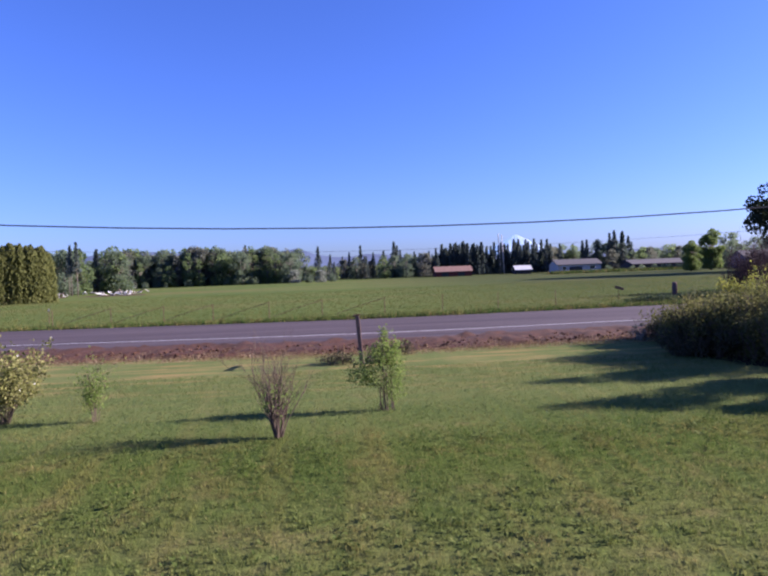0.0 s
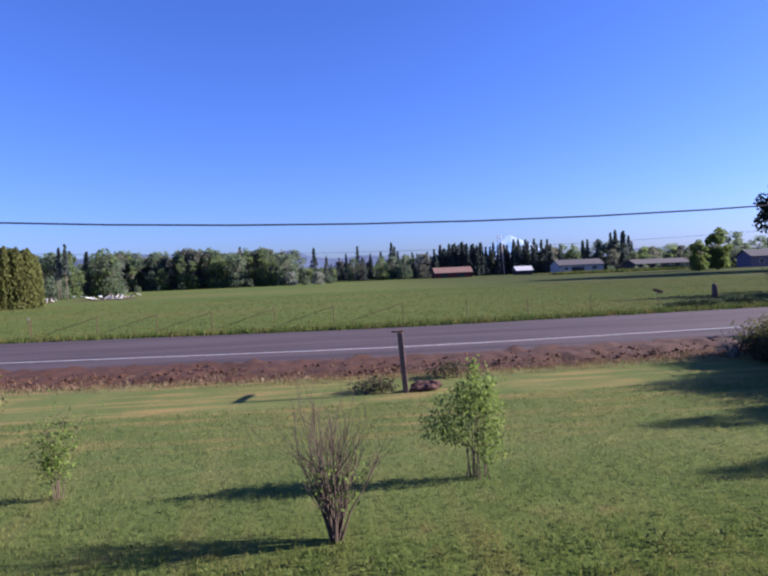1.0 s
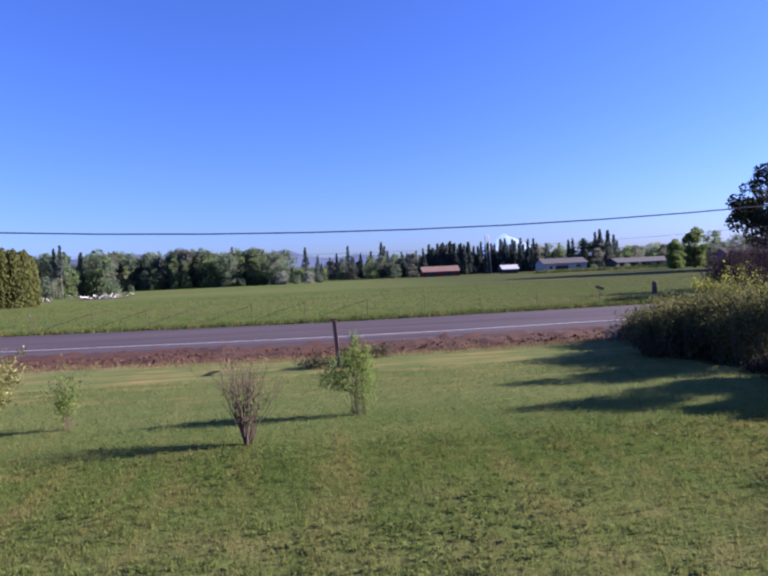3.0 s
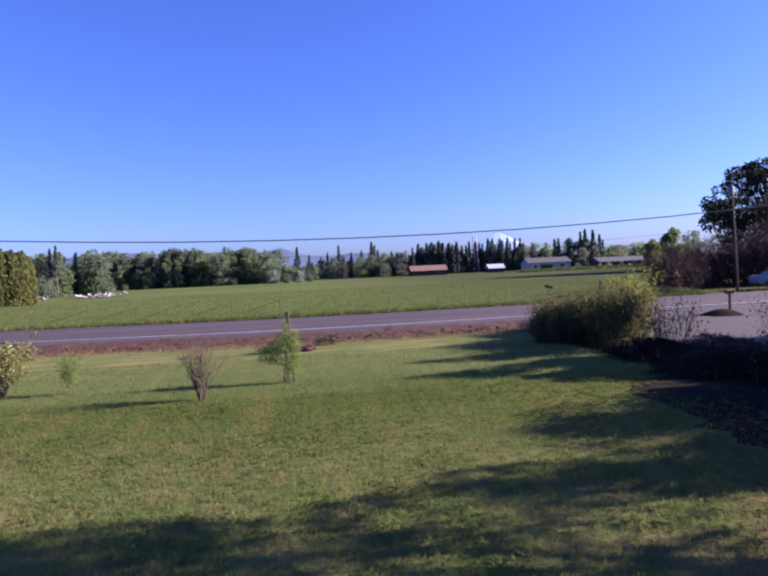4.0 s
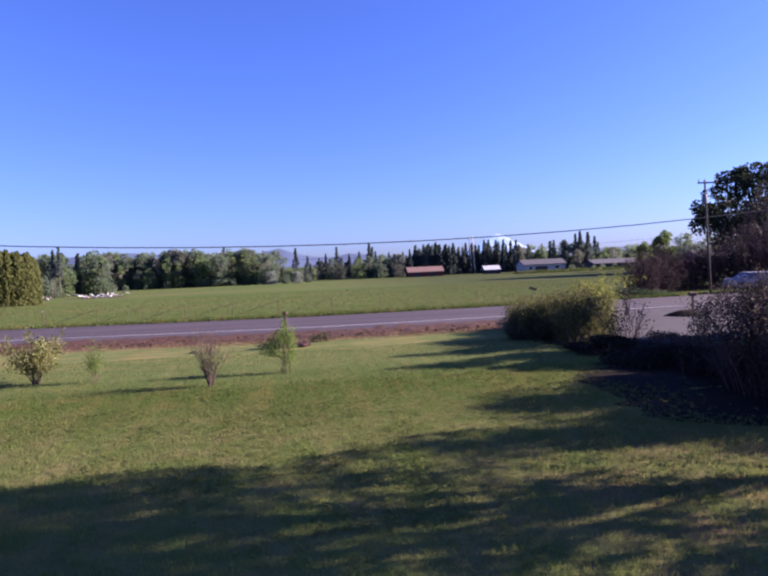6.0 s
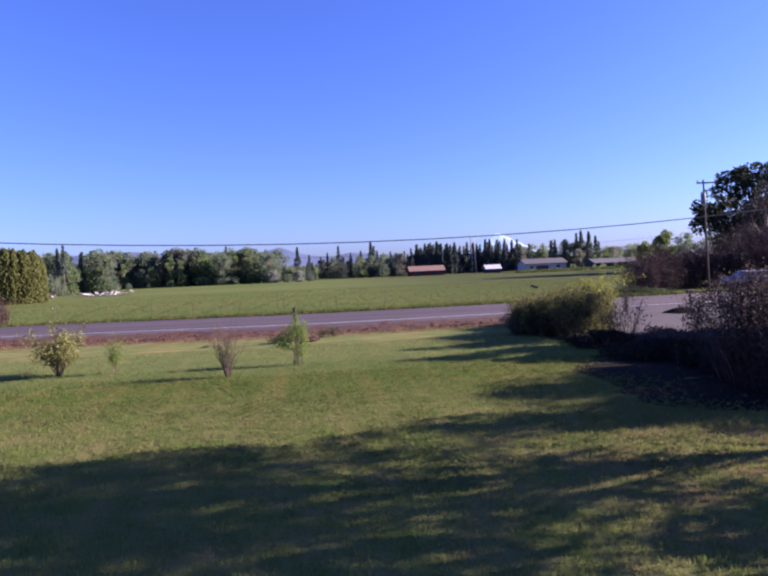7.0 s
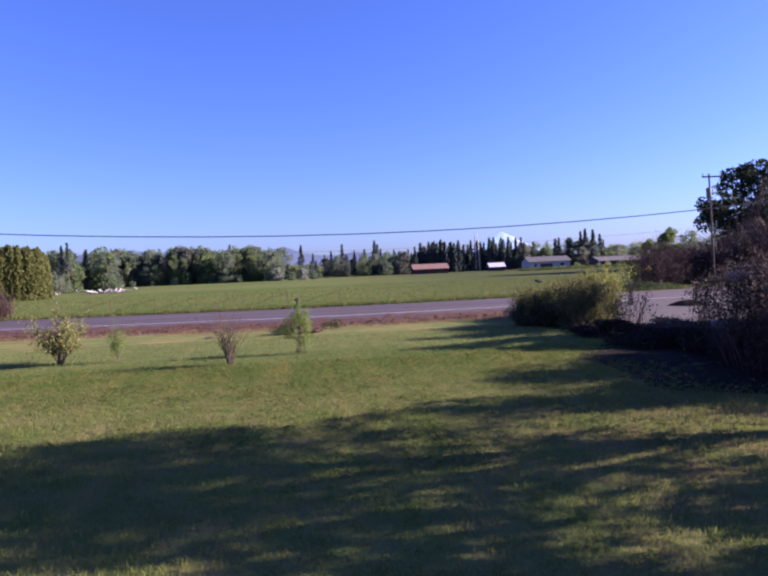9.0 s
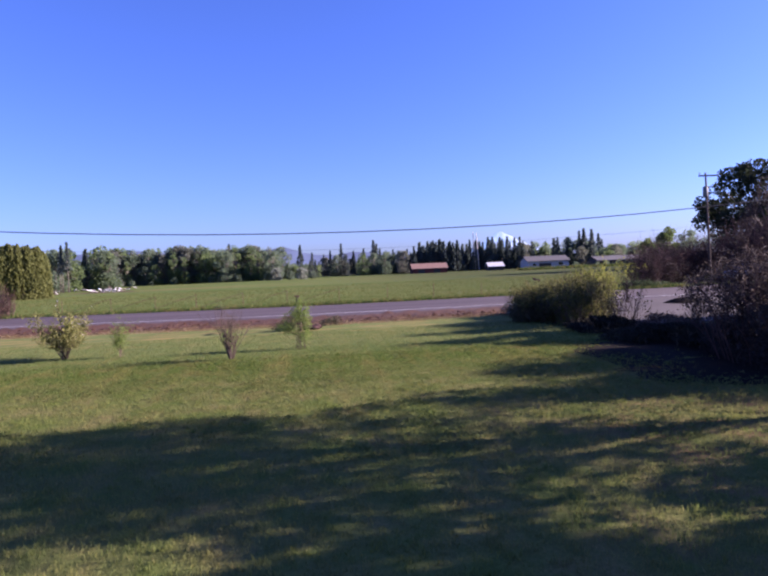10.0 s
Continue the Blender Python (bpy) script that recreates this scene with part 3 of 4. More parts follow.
# dense dark fir stand
for i in range(150):
    x = 39.5 + (i % 110) * 0.355 + WOODS.uniform(-0.4, 0.4)
    again(WOODS.choice(firs), x, WOODS.uniform(230, 250), WOODS.uniform(0.62, 1.0), WOODS.uniform(0, 360))
for x, y, s in ((79.9, 235, 0.85), (83, 238, 0.8), (87.5, 240, 0.89), (92, 240, 0.84), (97.9, 230, 0.93), (103, 232, 0.9), (108, 236, 0.85), (112, 240, 0.7), (126, 250, 0.62), (133, 255, 0.58),
                (139.3, 260, 0.6), (146, 262, 0.6), (153, 262, 0.62), (160, 262, 0.66), (112.8, 175, 0.65), (118, 180, 0.7), (125, 182, 0.75), (132, 185, 0.75)):
    again(WOODS.choice(broads), x, y, s, WOODS.uniform(0, 360))
# taller, narrower growth and a back row that close the gaps in the woods
FILL = random.Random(21)
slims = [plant("narrow_tree", broad_tree(24 + i, 13, 2.7, 2300, 0.5, m, clear=0.03, lumps=26, blob=(0.24, 0.45)), x, y, lab, "tree", "woods past the pasture", 0.95)
         for i, (x, y, m, lab) in enumerate([(-49.5, 216, M_BRIGHT, "narrow spring-green tree at the pasture edge"), (-30.2, 214, M_DULL, "narrow dull olive tree at the pasture edge"), (-36.5, 216, M_BROAD, "narrow leafy green tree at the pasture edge")])]
for i in range(30):
    again(FILL.choice(slims + broads[:2]), -92 + i * 2.75 + FILL.uniform(-1.2, 1.2), FILL.uniform(222, 246), FILL.uniform(0.72, 1.02), FILL.uniform(0, 360))
for i in range(14):
    again(FILL.choice(slims), -74 + i * 4.2 + FILL.uniform(-1.5, 1.5), FILL.uniform(210, 216), FILL.uniform(0.6, 0.98), FILL.uniform(0, 360))
for i in range(13):
    again(FILL.choice(broads[:2] + slims[:1]), -72 + i * 4.8 + FILL.uniform(-1.6, 1.6), FILL.uniform(206, 210), FILL.uniform(0.5, 0.9), FILL.uniform(0, 360))
for x, y, sc in ((77, 228, 0.78), (79.5, 230, 0.82), (82, 227, 0.8), (84, 231, 0.74), (91, 228, 0.86), (93.5, 230, 0.9), (96, 227, 0.88), (98.4, 231, 0.9), (101.5, 228, 1.06), (103.8, 229, 1.14), (106, 227, 1.1), (108, 231, 1.0)):
    again(FILL.choice(firs), x, y, sc, FILL.uniform(0, 360))
for x, y, sc in ((-63, 163, 0.86), (-60.5, 166, 0.8), (-58, 160, 0.82), (-55.4, 164, 0.76), (-52.4, 158, 0.7), (-66, 168, 0.9)):
    again(FILL.choice(firs[1:] + broads[1:2]), x, y, sc, FILL.uniform(0, 360))
# lower trees that close the dark belt behind the barn and houses
for i in range(30):
    again(FILL.choice(broads[:1] + slims[2:] + firs[2:3]), 40 + i * 2.3 + FILL.uniform(-0.8, 0.8), FILL.uniform(251, 258), FILL.uniform(0.5, 0.7), FILL.uniform(0, 360))
round_tree = plant("round_tree", broad_tree(77, 10, 3.0, 8500, 0.4, M_SPRING, clear=0.06, lumps=42, blob=(0.22, 0.38)), 94.1, 155, "bright green round-headed tree beside the houses", "tree", "round trees", 1.04)
again(broads[0], 117, 182, 0.88, 30)
again(round_tree, 84.6, 148, 0.74, 70)
pale_shrub = plant("flowering_shrub", broad_tree(79, 4, 2.3, 1400, 0.35, M_PALELEAF, clear=0.02), -13.4, 202, "pale grey-green flowering shrub at the pasture edge", "shrub", "pale shrubs")
again(pale_shrub, -5.1, 200, 0.95, 80)
white_shrub = plant("edge_shrub", broad_tree(78, 4, 2.3, 1400, 0.35, M_BROAD, clear=0.02), -16.0, 203, "dark green shrub at the edge of the pasture", "shrub", "shrubs at the pasture edge", 0.7)
for i in range(24):
    again(white_shrub, -78 + i * 2.5 + WOODS.uniform(-2.4, 2.4), WOODS.uniform(205, 210), WOODS.uniform(0.12, 0.42), WOODS.uniform(0, 360))
for x, y, s in ((-9, 204, 0.7), (-1.5, 205, 0.6), (-26, 205, 0.6), (-35, 206, 0.55), (-47, 206, 0.6), (-60, 205, 0.5), (86, 196, 0.5), (92, 186, 0.45), (103, 184, 0.5), (111, 183, 0.5), (87.5, 183, 0.42), (89.6, 182, 0.48), (94.4, 183, 0.5), (96.6, 182, 0.46), (98.8, 183, 0.52), (101, 182, 0.48)):
    again(white_shrub, x, y, s, WOODS.uniform(0, 360))

for i in range(26):
    again(WOODS.choice(broads), 100 + i * 3.4 + WOODS.uniform(-1, 1), WOODS.uniform(200, 232), WOODS.uniform(0.5, 0.75), WOODS.uniform(0, 360))
oak = plant("oak_tree", broad_tree(91, 23.0, 15.0, 17000, 0.62, M_OAK, clear=0.16, lumps=85, blob=(0.10, 0.2)), 97.5, 124, "large dark spreading oak tree in leaf", "tree")

cedars = [plant("columnar_cedar", column_cedar(3 + i, 8.7, 1.75, 9000, 0.4), -44.9 - 1.25 * i, 102.0 - 0.65 * i, "olive-green columnar cedar in a clipped row", "tree", "cedar row", 0.97 + 0.02 * i) for i in range(3)]
for i in range(3, 13):
    again(cedars[i % 3], -44.9 - 1.25 * i, 102.0 - 0.65 * i, (0.98, 1.0, 0.96, 1.02, 0.99)[i % 5], 55 * i)


pine = plant("slender_pine", fir_tree(37, 11.2, 1.7, 900, 0.36, base=0.45, stout=0.011), -54.9, 140, "slender pine with a bare pale trunk", "tree", "bare-trunked pines")
again(pine, -56.3, 140.5, 0.95, 120)
again(pine, -57.4, 142, 0.82, 200)


def tube_twigs(geo, rng, p, d, ln, r, depth, spread, up=0.25):
    """One stem and its forks."""
    pts, q, dirn = [p], Vector(p), Vector(d).normalized()
    seg = 3
    for i in range(seg):
        dirn = (dirn + Vector(rng.normal(size=3)) * 0.10 + Vector((0, 0, up * 0.3))).normalized()
        q = q + dirn * ln / seg
        pts.append(tuple(q))
    geo.tube(pts, [r * (1 - 0.2 * i) for i in range(seg + 1)], 4, False)
    ends = [tuple(q)]
    if depth > 0:
        for k in range(int(rng.integers(2, 4))):
            i = int(rng.integers(1, seg + 1))
            nd = dirn + Vector(rng.normal(size=3)) * spread
            ends += tube_twigs(geo, rng, pts[i], nd, ln * rng.uniform(0.45, 0.75), r * 0.55, depth - 1, spread, up)
    else:
        ends += [tuple(Vector(pts[1])), tuple(Vector(pts[2]))]
    return ends


def stem_shrub(name, seed, x, y, h, width, stems, label, wood, leaf_mat=None, leaves=0, leaf=0.05, depth=2, group="", bloom=0, base=0.12, keep=None, jitter=0.12, fork=0.42, lean=0.0, weight=1.0, drop=1.0):
    """A shrub of many stems from one root, with leaves along its twigs."""
    rng = np.random.default_rng(seed)
    ob = thing(name, x, y, ground_z(x, y), label, "shrub", group)
    g, ends = Geo(), []
    for i in range(stems):
        a = rng.uniform(0, 2 * math.pi)
        o = rng.random() ** 0.5
        tilt = 0.5 * width / h * o
        ends += tube_twigs(g, rng, (math.cos(a) * base * o, math.sin(a) * base * o, -0.02), (math.cos(a) * tilt + lean, math.sin(a) * tilt, 1), h * rng.uniform(0.42, 0.62), (0.011 + 0.004 * h * rng.random()) * weight, depth, fork)
    zmax = max(e[2] for e in ends)
    g.v = [(p[0], p[1], p[2] * h / zmax) for p in g.v]
    part("branching", g, wood, ob)
    if leaves:
        e = np.array(ends)
        e[:, 2] *= h / zmax
        if keep is not None:
            e = e[keep(e)]
        c = e[rng.integers(0, len(e), leaves)] * rng.uniform(drop, 1, (leaves, 1)) + rng.normal(size=(leaves, 3)) * jitter
        c[:, 2] = np.maximum(c[:, 2], 0.12)
        q = leaf_quads(rng, c, leaf)
        part("foliage", strips(len(q), q, "foliage"), leaf_mat, ob)
        if bloom:
            c = e[rng.integers(0, len(e), bloom)] + rng.normal(size=(bloom, 3)) * 0.1
            q = leaf_quads(rng, np.repeat(c, 3, 0) + rng.normal(size=(bloom * 3, 3)) * 0.012, 0.04)
            part("blossom", strips(len(q), q, "blossom"), M_BLOSSOM, ob, "small white blossoms")
    return ob


# shrubs on the lawn
def lobed_shrub(name, seed, x, y, h, label, lobes, stems, mat, light):
    """An uneven leafy shrub: upright stems, and leaf clumps of unlike size round them."""
    rng = np.random.default_rng(seed)
    ob = thing(name, x, y, ground_z(x, y), label, "shrub")
    g, ends = Geo(), []
    for i in range(stems):
        b = lobes[i % len(lobes)]
        foot = Vector((rng.normal() * 0.1, rng.normal() * 0.08, -0.03))
        tip = Vector(b[:3]) + Vector(rng.normal(size=3)) * 0.5 * Vector(b[3:6]).length * 0.4
        mid = foot.lerp(tip, 0.45) + Vector((0, 0, 0.12 * h)) - Vector((tip.x, tip.y, 0)) * 0.2
        g.tube([foot, mid, tip], [0.010, 0.006, 0.003], 5, False)
        ends += tube_twigs(g, rng, tuple(mid), tip - mid + Vector((0, 0, 0.1)), 0.5, 0.007, 1, 0.5)
    part("branching", g, M_TWIG, ob)
    for key, m in (("foliage", mat), ("new_growth", light)):
        pts = [blob_points(rng, [b[:6]], int(1.4 * b[6]), 0.15) for b in lobes if b[7] == key]
        e = np.array(ends)
        pts.append(e[rng.integers(0, len(e), 300)] + rng.normal(size=(300, 3)) * 0.06)
        c = np.concatenate(pts)
        c[:, 2] = np.maximum(c[:, 2], 0.1)
        q = leaf_quads(rng, c, 0.046)
        part(key, strips(len(q), q, key), m, ob, "fresh light green leaves" if key == "new_growth" else "")
    return ob


stem_shrub("bare_shrub", 41, -3.2, 17.05, 2.3, 1.2, 30, "nearly bare brown shrub standing on the lawn", M_STEM, M_LILAC, 220, 0.05, 3, keep=lambda e: (e[:, 2] < 0.9), fork=0.19, weight=0.85, base=0.08)
lobed_shrub("leafy_shrub", 42, -0.95, 18.95, 1.85, "leafy light green shrub standing on the lawn", [
    (-0.52, 0.0, 0.82, 0.4, 0.4, 0.26, 380, "foliage"), (-0.25, 0.1, 1.1, 0.4, 0.4, 0.32, 400, "foliage"), (-0.3, -0.1, 0.68, 0.34, 0.3, 0.18, 200, "foliage"),
    (0.0, 0.0, 1.3, 0.32, 0.32, 0.32, 400, "new_growth"), (0.26, -0.05, 1.0, 0.22, 0.28, 0.42, 320, "new_growth"), (0.2, -0.05, 0.5, 0.25, 0.26, 0.36, 320, "new_growth"),
    (0.0, 0.0, 1.68, 0.14, 0.14, 0.2, 110, "new_growth"), (0.28, 0.1, 1.4, 0.12, 0.12, 0.22, 60, "new_growth")], 16, M_SHRUBDARK, M_LILAC)
stem_shrub("slim_shrub", 43, -7.41, 19.32, 1.62, 0.36, 12, "slim young shrub with few leaves on the lawn", M_TWIG, M_LILAC, 950, 0.05, 2, base=0.09, jitter=0.09, fork=0.2, weight=0.55, drop=0.5)
stem_shrub("yellow_shrub", 44, -9.5, 19.7, 2.1, 2.1, 26, "yellow-green shrub with a few pale blossoms on the lawn", M_TWIG, M_YELLOW, 4200, 0.075, 2, bloom=14, base=0.12, jitter=0.085, drop=0.85, keep=lambda e: e[:, 2] > 0.55)


def thicket(name, seed, x, y, rx, ry, h, n, leaf, label, mat, wood=None, group="", stems=30, gap=0.5, skirt=0, shoots=0, shoot_mat=None, dome=0.6):
    """A dense wide shrub: many stems, lumpy foliage down to the ground, and leafy shoots that stand out of it."""
    rng = np.random.default_rng(seed)
    ob = thing(name, x, y, ground_z(x, y), label, "shrub", group)
    g, blobs, ends = Geo(), [], []
    for i in range(stems):
        a, o = rng.uniform(0, 2 * math.pi), rng.random() ** 0.5
        px, py = math.cos(a) * o * rx * 0.7, math.sin(a) * o * ry * 0.7
        ends += tube_twigs(g, rng, (px, py, -0.03), (math.cos(a) * 0.35 * o, math.sin(a) * 0.35 * o, 1), h * rng.uniform(0.5, 0.72) * (1.05 - 0.3 * o), 0.02, 2, 0.4)
    for i in range(22):
        a, o = rng.uniform(0, 2 * math.pi), rng.random() ** 0.5
        s = rng.uniform(0.22, 0.38)
        zt = h * (1 - dome * o ** 2) * rng.uniform(0.3, 0.86)
        blobs.append((math.cos(a) * o * rx * 0.82, math.sin(a) * o * ry * 0.82, zt, rx * s, ry * s, h * s * 0.75))
    for i in range(skirt):
        a, o = rng.uniform(0, 2 * math.pi), rng.random() ** 0.4
        s = rng.uniform(0.2, 0.34)
        blobs.append((math.cos(a) * o * rx * 0.7, math.sin(a) * o * ry * 0.7, h * rng.uniform(0.08, 0.24), rx * s, ry * s, h * 0.2))
    pts = blob_points(rng, blobs, n, gap)
    pts[:, 2] = np.abs(pts[:, 2])
    q = leaf_quads(rng, pts, leaf)
    part("foliage", strips(len(q), q, "foliage"), mat, ob)
    if shoots:
        e = np.array(ends)
        e = e[e[:, 2] > 0.45 * h]
        c = e[rng.integers(0, len(e), shoots)] + rng.normal(size=(shoots, 3)) * (0.07, 0.07, 0.2)
        c[:, 2] = np.minimum(c[:, 2], h * rng.uniform(0.85, 1.2, shoots))
        q = leaf_quads(rng, c, leaf, 0.4, -0.6)
        part("new_growth", strips(len(q), q, "new_growth"), shoot_mat or mat, ob, "lighter new shoots")
    tagged(part("branching", g, wood or M_TWIG, ob), kind="stuff")
    return ob


# overgrown hedge beside the drive
HEDGE = "overgrown hedge"
thicket("hedge_shrub", 49, 10.9, 27.3, 1.0, 1.6, 1.3, 9000, 0.072, "low dark green end of the hedge", M_HEDGE, group=HEDGE, stems=40, skirt=10, shoots=2500, shoot_mat=M_OLIVE)
thicket("hedge_shrub", 51, 12.7, 27.4, 1.8, 2.3, 1.6, 18000, 0.072, "dense dark green hedge shrub with twiggy top", M_HEDGE, group=HEDGE, stems=90, skirt=18, shoots=9000, shoot_mat=M_OLIVE)
thicket("hedge_shrub", 52, 11.4, 22.9, 1.4, 1.9, 2.0, 9000, 0.07, "yellow-green twiggy hedge shrub", M_OLIVE, group=HEDGE, stems=150, skirt=18, shoots=8500, shoot_mat=M_OLIVE)
thicket("hedge_shrub", 48, 9.9, 24.5, 1.2, 1.5, 1.7, 9000, 0.072, "ragged olive hedge shrub with dark foliage below", M_HEDGE, group=HEDGE, stems=70, skirt=14, shoots=5000, shoot_mat=M_OLIVE)
thicket("hedge_shrub", 53, 13.1, 25.2, 1.2, 1.7, 2.15, 8000, 0.072, "upright yellow-green hedge shrub", M_OLIVE, group=HEDGE, stems=90, skirt=14, shoots=8000, shoot_mat=M_SHOOT)
stem_shrub("golden_shrub", 60, 16.7, 32.3, 2.5, 1.3, 16, "bright yellow-green shrub beside the driveway", M_DARKTWIG, M_GOLD, 1000, 0.09, 2, HEDGE, keep=lambda e: e[:, 2] > 1.5)
stem_shrub("golden_shrub", 63, 18.6, 32.2, 2.7, 1.0, 9, "sparse yellow-green shrub beside the driveway", M_DARKTWIG, M_GOLD, 160, 0.09, 2, HEDGE, keep=lambda e: e[:, 2] > 1.9)
for k, (x, y, h, n) in enumerate(((11.5, 19.4, 2.1, 12), (12.0, 19.6, 1.9, 10), (12.3, 15.2, 2.2, 10))):
    stem_shrub("thin_shrub", 54 + 20 * k, x, y, h, 1.1, n, "thin nearly leafless shrub with dark stems in the hedge gap", M_DARKTWIG, M_HEDGE, 300, 0.07, 2, HEDGE, weight=1.1, base=0.3, fork=0.3)
thicket("dry_brush", 57, 13.9, 19.6, 1.1, 2.2, 0.5, 2600, 0.06, "dry brown brush at the edge of the driveway", M_DRYLEAF, M_REDTWIG, HEDGE, stems=40, gap=0.2)
# low growth in near-black leaves that carry the shade of the hedge foot
thicket("low_shrub", 56, 10.8, 19.4, 1.4, 1.8, 0.6, 10000, 0.065, "low leafy growth at the hedge foot, darkened to paint its shade", M_SHADELEAF, group=HEDGE, stems=16)
thicket("low_shrub", 57, 11.6, 15.3, 2.2, 2.4, 0.55, 18000, 0.065, "low leafy growth at the hedge foot, near black as painted shade", M_SHADELEAF, group=HEDGE, stems=16)
thicket("hedge_shrub", 58, 11.9, 10.9, 2.3, 2.8, 2.85, 62000, 0.052, "dense dark purple-brown hedge shrub", M_PURPLE, M_REDTWIG, HEDGE, stems=80, skirt=18, shoots=9000, shoot_mat=M_DRYLEAF, dome=0.12)
# added hedge end, out of the camera's view; only its shade tells
thicket("hedge_shrub", 59, 12.7, 8.2, 1.8, 1.7, 3.0, 26000, 0.064, "dense dark purple-brown hedge shrub", M_PURPLE, M_REDTWIG, HEDGE, skirt=12)
# trees beside the lawn, which shade it
plant("shade_tree", broad_tree(61, 14.0, 4.1, 9600, 0.2, M_NEARLEAF, clear=0.43, lumps=44, blob=(0.16, 0.3), stout=0.013), 17.5, 6.2, "leafy green tree that shades the lawn", "tree", "shade trees")
plant("shade_tree", broad_tree(62, 7.6, 4.3, 17000, 0.2, M_NEARLEAF, clear=0.26, lumps=40, blob=(0.16, 0.3)), 17.0, 0.8, "leafy green tree that shades the lawn", "tree", "shade trees")
for k, (x, y, h) in enumerate(((20.0, 9.3, 7.0), (24.0, 16.3, 6.8), (25.0, 18.3, 8.5), (25.0, 20.9, 8.5), (23.5, 19.2, 6.9), (23.5, 17.3, 6.8))):
    plant("slender_tree", broad_tree(65 + k, h, 1.9 if k == 0 else 1.45, 11000, 0.18, M_NEARLEAF, clear=0.05, lumps=24, blob=(0.3, 0.5)), x, y, "slender green tree that shades the hedge", "tree", "shade trees")

plant("shade_tree", broad_tree(64, 5.5, 2.9, 21000, 0.18, M_NEARLEAF, clear=0.05, lumps=40, blob=(0.24, 0.4)), 21.5, 13.4, "bushy green tree that shades the hedge", "tree", "shade trees")

# tall hedge across the road
hr = thicket("tall_hedge_shrub", 64, 28.7, 48.6, 1.9, 1.6, 3.7, 3900, 0.11, "tall purple-brown hedge shrub with bare stems below", M_PURPLE, M_REDTWIG, "tall hedge across the road", 95)
for i in range(1, 9):
    again(hr, 28.7 + i * 2.3, 48.6 + min(4.5, 1.6 * i) + WOODS.uniform(-0.4, 0.4), WOODS.uniform(0.96, 1.16) + (0.06 if i < 3 else 0.085) * i, 47 * i)
plant("brown_tree", broad_tree(95, 10.5, 3.6, 9000, 0.22, M_PURPLE, clear=0.04, lumps=40, blob=(0.18, 0.34)), 47.0, 56.5, "dark purple-brown bushy tree at the hedge end", "tree")


# ---- poles and wires ----
def utility_pole(x, y, h, label, arm=True, can=True, lean=0.0, group="", thick=0.1, wood=None):
    ob = thing("utility_pole", x, y, ground_z(x, y), label, "utility pole", group)
    top = (-h * lean, 0, h)
    part("pole", Geo().tube([(0, 0, -0.1), (-h * lean * 0.5, 0, h * 0.5), top], [thick, thick * 0.83, thick * 0.66], 10), wood or M_POLE, ob, smooth=True)
    if arm:
        a = part("crossarm", Geo().box((-1.0, -0.16, h - 0.32), (0.75, -0.05, h - 0.2), bevel=0.01), M_POLE, ob)
        for k in (-0.92, -0.45, 0.66):
            part("insulator", Geo().tube([(k, -0.1, h - 0.2), (k, -0.1, h - 0.12), (k, -0.1, h - 0.08), (k, -0.1, h)], [0.02, 0.05, 0.03, 0.045], 8), M_STEEL, a)
    if can:
        part("transformer", Geo().tube([(-0.36, 0, h - 2.0), (-0.36, 0, h - 1.95), (-0.36, 0, h - 1.2), (-0.36, 0, h - 1.12)], [0.16, 0.2, 0.2, 0.12], 12), M_STEEL, ob, "grey transformer can", True)
    return ob


def wire(name, pts, r, label):
    return tagged(part(name, Geo().tube(pts, [r] * len(pts), 6), M_CABLE, smooth=True), label, "cable")


utility_pole(32.6, 44.9, 9.4, "weathered wooden utility pole with crossarm beside the road", lean=0.035)
utility_pole(60.6, 230, 14.8, "tall pale wooden utility pole past the pasture", False, False, 0.05, "far poles", 0.2, M_PALEPOLE)
utility_pole(61.9, 230, 14.4, "tall pale wooden utility pole past the pasture", False, False, 0.05, "far poles", 0.2, M_PALEPOLE)
utility_pole(-45.0, 45.6, 7.7, "weathered wooden utility pole carrying the thin wire", False, False)
utility_pole(-38.0, 30.4, 7.9, "weathered wooden utility pole carrying the cable", False, False)
utility_pole(42.0, 29.6, 7.9, "weathered wooden utility pole carrying the cable", False, False)
wire("overhead_cable", [(x, 29.84 - 0.0107 * x, 4.665 - 0.0104 * x + 0.00185 * x * x) for x in range(-38, 43, 4)], 0.026, "thick black overhead cable strung along the road")
wire("overhead_wire", [(-45 + 76.6 * i / 20, 45.6 - 0.035 * i, 4.05 + 0.00112 * (-50 + 76.0 * i / 20) ** 2) for i in range(21)], 0.008, "thin overhead wire strung along the road")

# ---- things at the roadside ----
def mailbox_post():
    ob = thing("roadside_post", -1.14, 26.04, ground_z(0, 26.04), "leaning dark wooden post with a flat board on top", "post")
    ob.matrix_world = pose(-1.14, 26.04, ground_z(0, 26.04), 0, -3.5, 0)
    part("post", Geo().box((-0.07, -0.06, -0.15), (0.07, 0.06, 1.62), bevel=0.012), M_POST, ob)
    part("board", Geo().box((-0.13, -0.08, -0.025), (0.1, 1.0, 0.025), pose(0, 0, 1.66, -6, 0, 0), 0.01), M_RUST, ob, "dark flat board")
    return ob


mailbox_post()
thicket("low_shrub", 71, -1.95, 26.45, 0.75, 0.45, 0.42, 700, 0.07, "low dark green plant at the foot of the post", M_HEDGE, stems=8)
